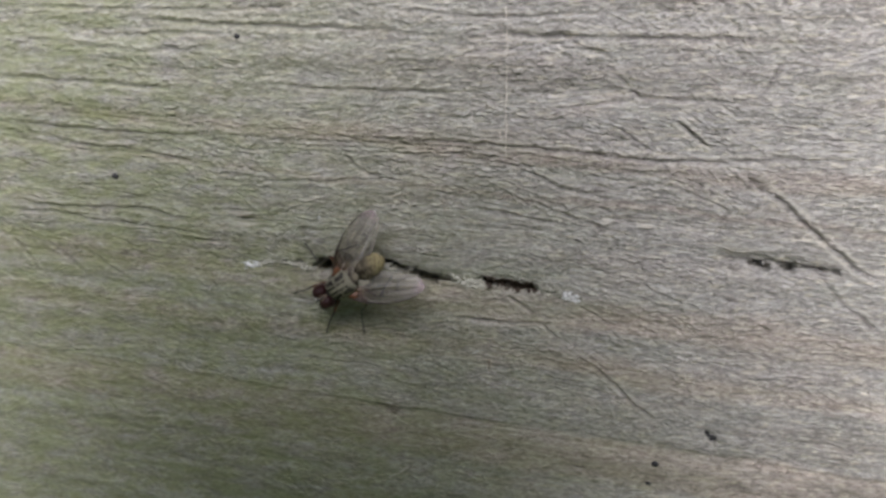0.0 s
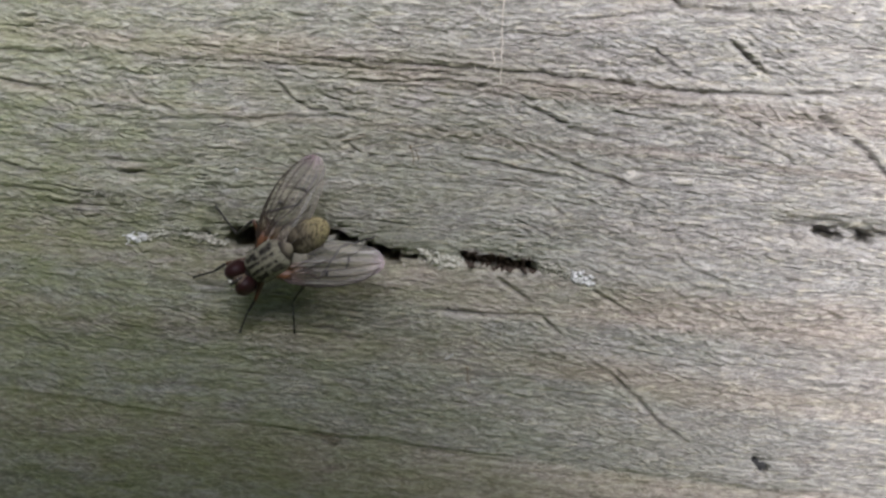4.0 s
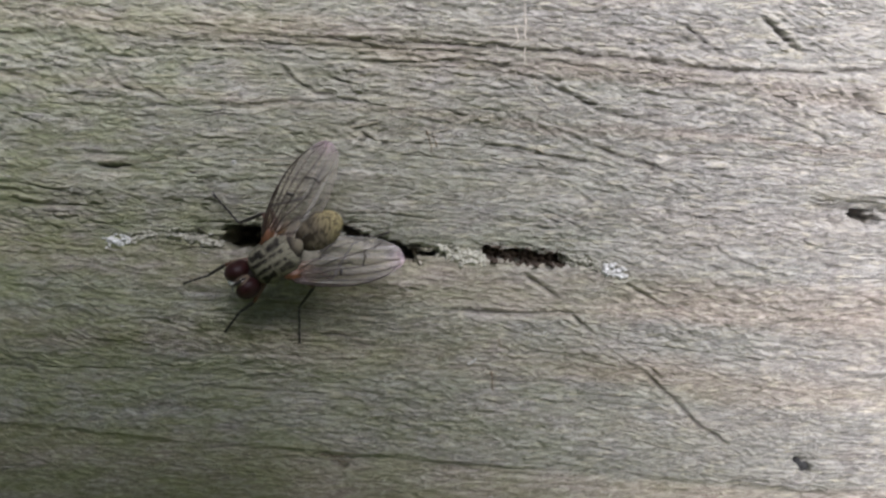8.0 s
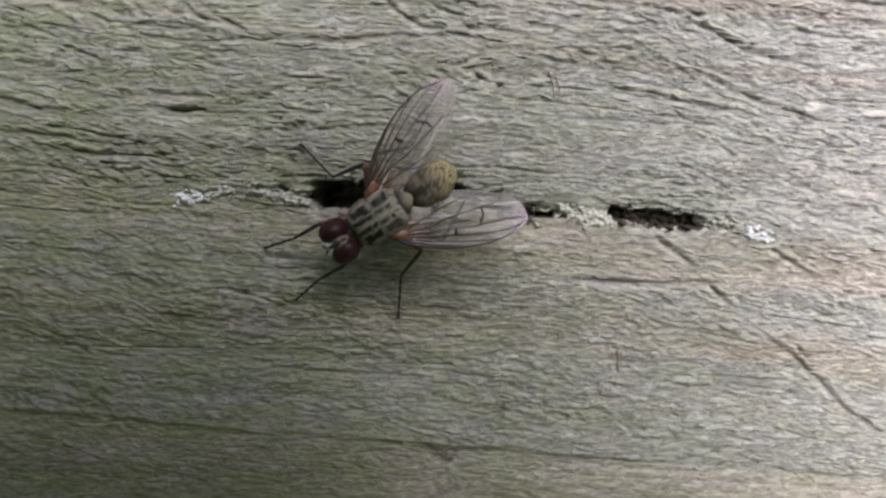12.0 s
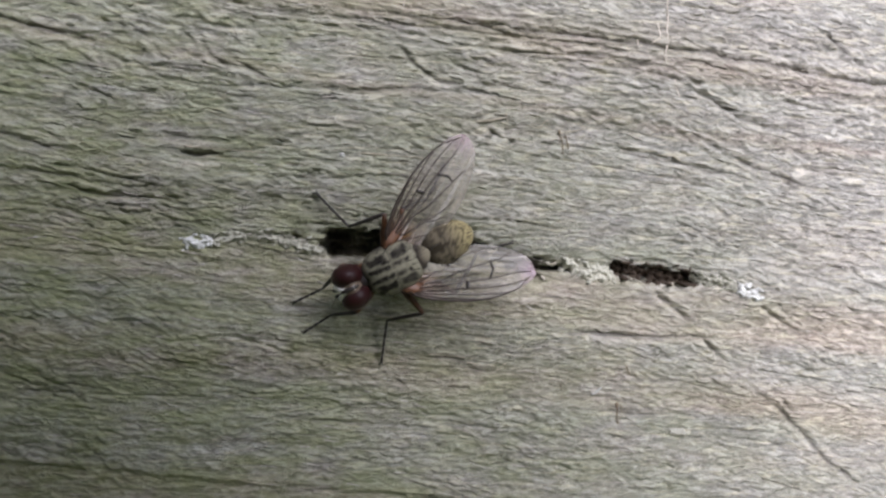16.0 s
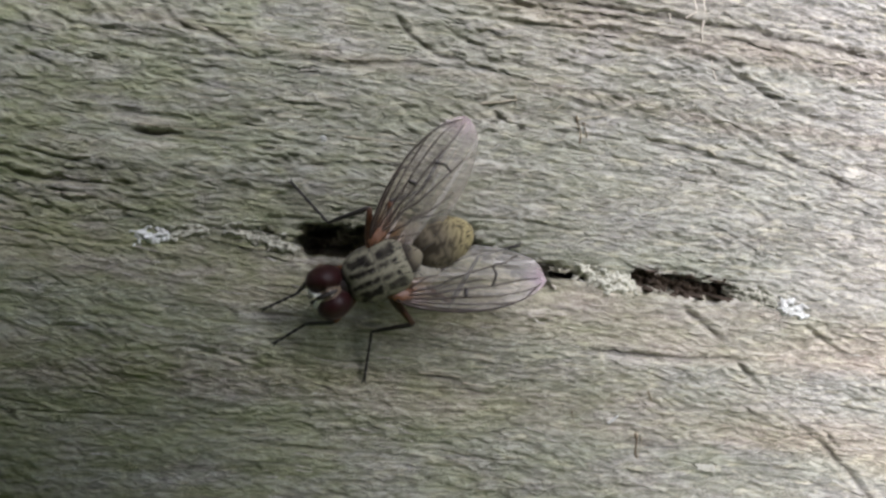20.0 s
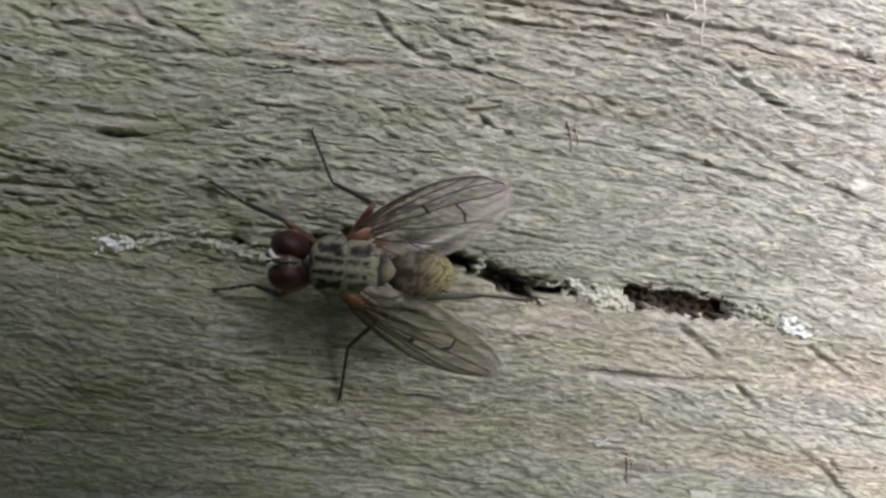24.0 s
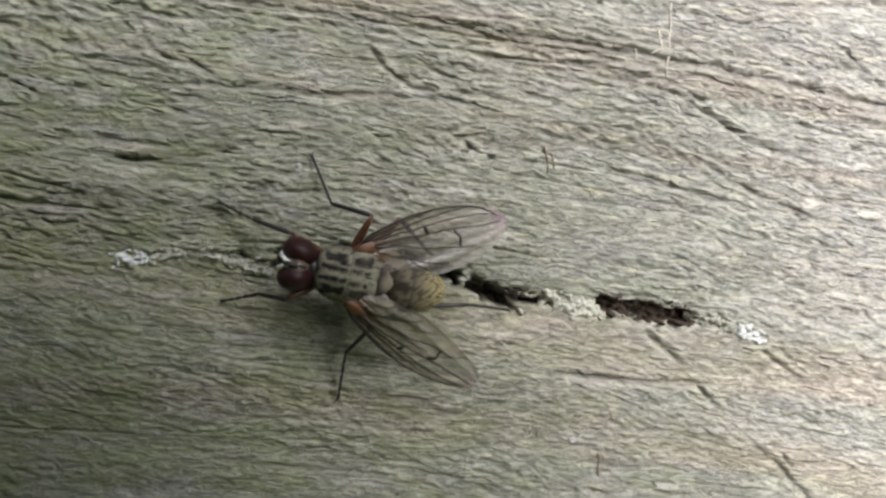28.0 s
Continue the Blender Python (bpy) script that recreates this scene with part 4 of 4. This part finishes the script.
speck("tiny pale lichen speck on the board", -7.7, 4.6, 0.12, LICHEN)

# ---- the fly: x forward, y to its left, z away from the board ----
fly = tagged(new("fly"), "grey-striped fly with red-brown eyes resting on the plank", "fly")


def thorax_marks(p):
    """Grey dust with four black stripes, cut into blocks by the suture and by pale gaps."""
    wob = 0.09 * noise.noise(Vector((p.x * 4, p.y * 4, 3.1))) + 0.05 * noise.noise(Vector((p.x * 14, p.y * 14, 8.3)))

    def soft(x, edge, width):
        return min(1.0, max(0.0, (edge - abs(x)) / width + 0.5))

    dark = 0.0
    for at, wide in ((0.20, 0.10), (0.56, 0.17)):
        line = soft(abs(p.y) - at + wob, wide, 0.10)
        for mid, half in (((0.44, 0.36), (-0.22, 0.16), (-0.52, 0.07)) if at < 0.3 else ((0.40, 0.30), (-0.34, 0.26))):
            dark = max(dark, line * soft(p.x - mid + wob, half + 0.02, 0.10))
    if 0.05 < abs(p.y) < 0.88:
        dark = max(dark, 0.8 * soft(p.x + 0.01 + wob * 0.7, 0.035, 0.06))
    dark = max(dark, 0.75 * min(1, max(0, p.x - 0.72) * 5), 0.6 * min(1, max(0, abs(p.y) - 0.72) * 5))
    dark = min(1.0, dark * (1.05 + 0.3 * noise.noise(p * 4.5 + Vector((2, 0, 5)))) * (1.0 if p.x > 0 else 0.85))
    dark = max(dark, 0.7 * max(0.0, noise.noise(p * 6)), 0.65 * max(0.0, noise.noise(p * 15)))
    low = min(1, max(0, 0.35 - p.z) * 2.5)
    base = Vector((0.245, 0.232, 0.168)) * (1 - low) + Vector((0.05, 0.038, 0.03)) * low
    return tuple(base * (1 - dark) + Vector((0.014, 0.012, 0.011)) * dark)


def abdomen_marks(p):
    spots = noise.noise(Vector((p.x * 10, p.y * 9, p.z * 9 + 4)))
    dark = min(0.75, max(0.0, (spots + 0.02) * 2.5))
    dark = max(dark, 0.9 * min(1, max(0, p.x - 0.3) * 4))
    if any(abs(p.x - x) < 0.03 for x in (0.45, 0.0, -0.42)):
        dark = max(dark, 0.6)
    if abs(p.y) < 0.13 and p.x > -0.1:
        dark = max(dark, 0.9)
    tip = min(1, max(0, -0.1 - p.x) * 1.6)
    base = Vector((0.13, 0.11, 0.075)) * (1 - tip) + Vector((0.32, 0.27, 0.14)) * tip
    return tuple(base * (1 - dark) + Vector((0.018, 0.014, 0.009)) * dark)


def bristle_set(count, seed, centre, size, length, zmin=0.2):
    """Short black hairs standing on an ellipsoid."""
    rng = random.Random(seed)
    bm = bmesh.new()
    done = 0
    while done < count:
        d = Vector((rng.gauss(0, 1), rng.gauss(0, 1), rng.gauss(0, 1))).normalized()
        if d.z < zmin:
            continue
        at = Vector([c + s * w for c, s, w in zip(centre, size, d)])
        way = (d + Vector((-0.8, 0, 0.1))).normalized() * length * rng.uniform(0.6, 1.1)
        tubes_into(bm, (at, at + way * 0.5, at + way + Vector((-0.08, 0, 0))), [0.018, 0.013, 0.004], 4)
        done += 1
    return bm


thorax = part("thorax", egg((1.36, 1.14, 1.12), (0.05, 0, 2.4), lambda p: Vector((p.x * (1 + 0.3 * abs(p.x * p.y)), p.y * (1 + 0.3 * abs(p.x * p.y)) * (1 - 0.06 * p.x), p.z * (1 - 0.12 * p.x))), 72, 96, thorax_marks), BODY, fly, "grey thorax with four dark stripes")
part("bristles", bristle_set(46, 5, (0.05, 0, 2.4), (1.42, 1.22, 1.12), 0.5), DARK, thorax, "black bristles")
scutellum = part("scutellum", egg((0.50, 0.60, 0.30), (-1.36, 0, 2.72), lambda p: Vector((p.x, p.y * (1 + 0.4 * p.x), p.z)), 18, 24, lambda p: tuple(Vector((0.05, 0.042, 0.034)).lerp(Vector((0.20, 0.175, 0.125)), min(1, max(0, 0.35 - p.x - 0.5 * abs(p.y)) * 1.6) * min(1, max(0, p.z + 0.3) * 2)))), BODY, fly, "pale grey-brown scutellum")
part("bristles", bristle_set(9, 6, (-1.38, 0, 2.78), (0.56, 0.62, 0.42), 0.5, 0.0), DARK, scutellum, "black bristles")
abdomen = part("abdomen", egg((1.55, 1.10, 0.95), (-2.72, 0, 1.85), lambda p: Vector((p.x, p.y * (1 + 0.12 * p.x), p.z * (1 + 0.1 * p.x))), 40, 48, abdomen_marks), BODY, fly, "yellow-grey abdomen with dark spots")
part("bristles", bristle_set(34, 7, (-2.72, 0, 1.85), (1.55, 1.10, 0.95), 0.32, -0.1), DARK, abdomen, "fine black bristles")
for s in (1, -1):
    part("calypter", egg((0.75, 0.48, 0.06), (-1.55, 0.88 * s, 2.44), lambda p: Vector((p.x * (1 + 0.15 * p.y * s), p.y, p.z - 2.2 * p.y * p.y * (p.y * s > 0) - 1.2 * p.x * p.x)), 16, 22), CALYPTER, fly, "pale membranous flap")
neck = part("neck", egg((0.5, 0.45, 0.45), (1.45, 0, 2.2), None, 12, 16), DARK, fly)
head = part("head", egg((0.68, 1.19, 0.94), (2.10, 0, 2.06), lambda p: Vector((p.x * (1.0 if p.x > 0 else 0.75), p.y, p.z)), 24, 32), HEAD_SKIN, fly, "dark grey head with a silvery face")
for s in (1, -1):
    part("eye", egg((0.76, 0.60, 0.92), (2.14, 0.535 * s, 2.2), lambda p: Vector((p.x, p.y + 0.10 * p.x * s, p.z)), 26, 34), EYE, head, "large dark red-brown compound eye")
part("frons_stripe", egg((0.5, 0.13, 0.25), (2.28, 0, 2.83), None, 12, 16), DARK, head, "dark stripe between the eyes")
for s in (1, -1):
    part("face_band", tube([(2.05, 0.07 * s, 3.0), (2.45, 0.08 * s, 2.9), (2.7, 0.12 * s, 2.68), (2.84, 0.26 * s, 2.3), (2.78, 0.5 * s, 1.75)], [0.02, 0.035, 0.08, 0.13, 0.07], 8), SILVER, head, "shiny silver-white band")
    part("antenna", tube([(2.72, 0.12 * s, 2.35), (2.95, 0.14 * s, 2.1), (2.98, 0.16 * s, 1.8)], [0.06, 0.10, 0.08], 8), DARK, head, "short black antenna")
    part("arista", tube([(2.95, 0.15 * s, 2.0), (3.2, 0.32 * s, 2.05), (3.42, 0.5 * s, 2.1)], [0.022, 0.014, 0.006], 5), DARK, head)
part("proboscis", tube([(2.45, 0, 1.4), (2.6, 0, 0.95), (2.62, 0, 0.6)], [0.2, 0.16, 0.2], 10), DARK, head)
part("bristles", bristle_set(16, 9, (2.2, 0, 2.1), (0.62, 0.9, 0.92), 0.4, 0.35), DARK, head, "black head bristles")

WING_LONG = 6.35


def edge_front(k):
    return 0.70 * max(0.0, math.sin(math.pi * min(1, k ** 1.15))) ** 0.44 + 0.06 * (1 - k)


def edge_back(k):
    full = 2.0 * max(0.0, math.sin(math.pi * min(1.0, k ** 0.86))) ** 0.42
    return -full * (0.82 + 0.18 * min(1, k * 3)) - 0.12 * (1 - k) + 0.22 * math.exp(-(((k - 0.27) / 0.04) ** 2))


def wing_at(k, c, s):
    """A place on the wing: k along it, c across from its front edge (0) to its hind edge (1)."""
    y = edge_front(k) + (edge_back(k) - edge_front(k)) * c - 0.55 * k ** 4
    z = 0.16 * math.sin(k * 2.6) + 0.13 * math.sin(c * 24 + k * 3) * (0.35 + 0.65 * c) * math.sin(math.pi * k) - 0.18 * c * c
    return Vector((k * WING_LONG, -y * s, z))


def wing_mesh(s):
    bm = bmesh.new()
    nk, nc = 46, 22
    rows = []
    for lift in (0.0, 0.02):
        rows.append([[bm.verts.new((wing_at(1 - (1 - i / nk) ** 1.7, j / nc, s) + Vector((0, 0, lift))) / 1000) for j in range(nc + 1)] for i in range(nk + 1)])
    for low, flip in ((rows[0], True), (rows[1], False)):
        for i in range(nk):
            for j in range(nc):
                f = [low[i][j], low[i + 1][j], low[i + 1][j + 1], low[i][j + 1]]
                bm.faces.new(f[::-1] if flip else f)
    for i in range(nk):
        for j in (0, nc):
            bm.faces.new((rows[0][i][j], rows[0][i + 1][j], rows[1][i + 1][j], rows[1][i][j]))
    bmesh.ops.recalc_face_normals(bm, faces=bm.faces)
    return smooth(bm)


def make_wing_part(s):
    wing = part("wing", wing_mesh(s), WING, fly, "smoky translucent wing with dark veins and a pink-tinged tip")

    def vein(name, pts, radii, material=VEIN):
        line = []
        for (k0, c0), (k1, c1) in zip(pts, pts[1:]):
            for q in range(5):
                f = q / 5
                line.append(wing_at(k0 + (k1 - k0) * f, c0 + (c1 - c0) * f, s) + Vector((0, 0, 0.02)))
        line.append(wing_at(*pts[-1], s) + Vector((0, 0, 0.02)))
        n = len(line)
        part(name, tube(line, [max(0.026, 0.85 * (radii[0] + (radii[1] - radii[0]) * i / n)) for i in range(n)], 6), material, wing)

    vein("vein", [(0.0, 0.02), (0.3, 0.0), (0.6, 0.0), (0.85, 0.02), (0.97, 0.2)], (0.075, 0.03))
    vein("vein", [(0.02, 0.1), (0.25, 0.05), (0.5, 0.02)], (0.06, 0.03))
    vein("vein", [(0.03, 0.15), (0.3, 0.13), (0.6, 0.09), (0.78, 0.02)], (0.05, 0.03))
    vein("vein", [(0.05, 0.2), (0.35, 0.22), (0.65, 0.2), (0.93, 0.16)], (0.05, 0.028))
    vein("vein", [(0.06, 0.28), (0.35, 0.32), (0.6, 0.36), (0.82, 0.42), (0.965, 0.4)], (0.05, 0.028))
    vein("vein", [(0.06, 0.33), (0.3, 0.46), (0.52, 0.6), (0.74, 0.76), (0.82, 0.95)], (0.05, 0.025))
    vein("vein", [(0.05, 0.4), (0.2, 0.6), (0.42, 0.9)], (0.045, 0.022))
    vein("vein", [(0.04, 0.5), (0.14, 0.75), (0.24, 0.95)], (0.04, 0.02))
    vein("vein", [(0.08, 0.36), (0.3, 0.40), (0.55, 0.47)], (0.03, 0.015))
    vein("vein", [(0.1, 0.5), (0.3, 0.68), (0.55, 0.88)], (0.03, 0.012))
    vein("cross_vein", [(0.44, 0.22), (0.45, 0.33)], (0.10, 0.10), DARK)
    vein("cross_vein", [(0.63, 0.37), (0.66, 0.55), (0.65, 0.69)], (0.06, 0.06), DARK)
    part("wing_root", egg((0.56, 0.28, 0.12), (0.2, 0.12 * s, 0.0), lambda p: p * (1 + 0.35 * noise.noise(p * 2.5)), 16, 20), VEIN_BASE, wing, "orange-brown wing root")
    return wing


WINGS = {1: make_wing_part(1), -1: make_wing_part(-1)}

# hip, and the lengths of femur, tibia and tarsus, of each pair of legs
PAIRS = {"front": ((0.95, 0.5, 1.35), 1.9, 1.9, 1.7), "middle": ((0.1, 0.65, 1.3), 2.2, 2.0, 2.4), "hind": ((-0.6, 0.55, 1.2), 2.6, 2.5, 2.1)}
LEGS = {}
for pair, (hip, femur, tibia, tarsus) in PAIRS.items():
    for s in (1, -1):
        def rod(long, thick, waist):
            return tube([(0, 0, 0), (0.12 * long, 0, 0), (0.45 * long, 0, 0), (0.8 * long, 0, 0), (long, 0, 0)], [thick * 0.6, thick, thick * waist, thick * 0.8, thick * 0.6], 10)
        leg = part("leg", rod(femur, 0.17, 1.15), SKIN, fly, "bristly leg with a brown femur and black shin")
        shin = part("tibia", rod(tibia, 0.11, 0.9), DARK, leg)
        bm = bmesh.new()
        for k in range(5):
            a, b = tarsus * k / 5, tarsus * (k + 0.96) / 5
            tubes_into(bm, [(a, 0, 0), ((a + b) / 2, 0, 0.01), (b, 0, 0)], [0.05, 0.065, 0.075], 7)
        for c in (0.09, -0.09):
            tubes_into(bm, [(tarsus * 0.98, 0, 0), (tarsus + 0.1, c, 0.02), (tarsus + 0.16, c * 1.3, -0.08)], [0.035, 0.03, 0.008], 5)
        foot = part("tarsus", smooth(bm), DARK, leg)
        LEGS[pair, s] = (leg, shin, foot)


# ---- what moves ----
def stick(a, b, up=(0, 0, 1)):
    """The pose of a rod that runs from a towards b."""
    x = (b - a).normalized()
    y = Vector(up).cross(x).normalized()
    m = Matrix((x, y, x.cross(y))).transposed().to_4x4()
    m.translation = a / 1000
    return m


def bend(pair, s, foot, flat=None):
    """Poses of a leg's three pieces, for a foot at a place in the fly's space (millimetres)."""
    (hx, hy, hz), femur, tibia, tarsus = PAIRS[pair]
    hip, foot = Vector((hx, hy * s, hz)), Vector(foot)
    flat = flat or Vector((foot.x - hip.x, foot.y - hip.y, 0)).normalized()
    ankle = foot - flat * tarsus * 0.93 + Vector((0, 0, 0.35 * tarsus))
    reach = min((ankle - hip).length, 0.985 * (femur + tibia))
    ankle = hip + (ankle - hip).normalized() * reach
    along = (femur * femur - tibia * tibia + reach * reach) / (2 * reach)
    high = math.sqrt(max(femur * femur - along * along, 0.0))
    way = (ankle - hip).normalized()
    pole = {"middle": Vector((-1.0, 0.5 * s, 0.7)), "hind": Vector((-0.7, 0.7 * s, 0.2)), "front": Vector((0, 0.35 * s, 1.0))}[pair]
    pole = (pole - way * pole.dot(way)).normalized()
    knee = hip + way * along + pole * high
    m = stick(hip, knee)
    return m, m.inverted() @ stick(knee, ankle), m.inverted() @ stick(ankle, foot)


# seconds, place on the board (millimetres), heading (degrees) of the fly
FLY_ROWS = [
    (0.0, -5.0, -0.64, 214.0), (12.5, -5.03, -0.62, 213.0), (13.2, -5.05, -0.64, 212.5), (13.8, -5.15, -0.72, 208.8), (14.5, -5.17, -0.73, 208.2), (15.2, -5.17, -0.73, 208.2),
    (15.4, -5.18, -0.70, 207.2), (20.5, -5.18, -0.68, 207.2), (21.2, -5.19, -0.6, 205.5), (21.8, -5.21, -0.38, 201.6), (22.5, -5.21, -0.35, 200.8), (23.3, -5.21, -0.35, 200.5),
    (23.5, -5.2, -0.2, 197.5), (23.8, -5.25, -0.15, 195.0), (23.9, -5.45, -0.05, 184.0), (24.0, -5.5, -0.03, 178.6), (24.2, -5.47, -0.06, 178.0), (25.6, -5.45, -0.05, 177.8),
    (25.9, -5.31, 0.2, 172.5), (28.0, -5.31, 0.2, 172.5),
]
# seconds and place on the board of each foot
FEET = {
    ("front", 1): [(0.0, -7.5, -5.85), (6.5, -7.6, -5.87), (6.8, -8.3, -5.2), (11.1, -8.3, -5.2), (11.4, -9.1, -4.95), (13.2, -9.1, -4.95), (13.8, -9.2, -4.2), (23.8, -9.2, -4.15), (24.0, -10.5, -1.5), (28.0, -10.5, -1.5)],
    ("front", -1): [(0.0, -10.5, -2.35), (12.5, -10.65, -2.4), (13.2, -10.6, -2.4), (13.8, -9.8, -2.75), (23.8, -9.7, -2.75), (24.0, -10.9, 2.75), (28.0, -10.9, 2.75)],
    ("middle", 1): [(0.0, -4.0, -5.75), (12.9, -4.05, -5.83), (13.5, -5.38, -5.63), (28.0, -5.2, -5.53)],
    ("middle", -1): [(0.0, -9.0, 2.3), (6.4, -8.97, 2.28), (6.8, -8.83, 2.76), (23.8, -8.94, 2.6), (23.9, -7.2, 5.1), (28.0, -7.18, 5.1)],
    ("hind", 1): [(0.0, 1.05, 0.65), (23.8, 1.05, 0.64), (24.0, 2.4, -1.07), (28.0, 2.4, -1.07)],
    ("hind", -1): [(0.0, -2.6, 4.4), (20.5, -2.6, 4.4), (21.5, -1.0, 5.95), (23.9, -1.0, 5.95), (24.1, 0.2, 1.6), (28.0, 0.2, 1.6)],
}
# seconds and the way on the board in which each middle shin and foot point
MIDDLE_WAYS = {1: [(0.0, -0.05, -1.0), (28.0, -0.05, -1.0)], -1: [(0.0, -0.72, 0.7), (23.8, -0.72, 0.7), (24.0, -0.44, 0.9), (28.0, -0.44, 0.9)]}
# seconds, spread and tilt (degrees) of the two wings
WING_ROWS = {
    -1: [(0.0, 29.0, 8.0), (12.5, 28.5, 6.0), (14.5, 33.5, 4.0), (20.5, 33.5, 4.0), (22.5, 31.0, 6.0), (23.8, 31.0, 6.0), (24.0, 28.0, 4.0), (28.0, 28.0, 4.0)],
    1: [(0.0, 30.0, 14.0), (12.5, 29.0, 14.0), (14.5, 22.5, 16.0), (20.5, 22.5, 16.0), (22.5, 23.0, -30.0), (23.8, 23.0, -30.0), (24.0, 25.0, -42.0), (28.0, 25.0, -42.0)],
}


def between(rows, t):
    """A row's values at t, on straight lines between the rows."""
    return [float(np.interp(t, [r[0] for r in rows], [r[k] for r in rows])) for k in range(1, len(rows[0]))]


def fly_pose(t):
    x, z, heading = between(FLY_ROWS, t)
    return pose(x / 1000, 0, MID + z / 1000, 90, 0, 0) @ pose(0, 0, 0, 0, 0, heading)


def wing_pose(s, t):
    spread_out, tilt = between(WING_ROWS[s], t)
    return pose(-0.0002, 0.00125 * s, 0.0028) @ pose(0, 0, 0, 0, 0, 180 - spread_out * s) @ pose(0, 0, 0, 0, 5, 0) @ pose(0, 0, 0, -tilt * s, 0, 0)


def motions():
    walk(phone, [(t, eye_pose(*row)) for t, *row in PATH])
    steps = sorted({r[0] for r in FLY_ROWS} | {r[0] for rows in FEET.values() for r in rows})
    walk(fly, [(t, fly_pose(t)) for t in sorted({r[0] for r in FLY_ROWS})])
    for s, wing in WINGS.items():
        walk(wing, [(r[0], wing_pose(s, r[0])) for r in WING_ROWS[s]])
    for (pair, s), pieces in LEGS.items():
        poses = []
        for t in steps:
            x, z = between(FEET[pair, s], t)
            at = fly_pose(t).inverted() @ Vector((x / 1000, -(max(surface(x, z), -0.1) + 0.2) / 1000, MID + z / 1000))
            flat = None
            if pair == "middle":
                wx, wz = between(MIDDLE_WAYS[s], t)
                flat = (fly_pose(t).to_3x3().inverted() @ Vector((wx, 0, wz))).normalized()
            poses.append((t, bend(pair, s, at * 1000, flat)))
        for k, piece in enumerate(pieces):
            walk(piece, [(t, p[k]) for t, p in poses])


motions()
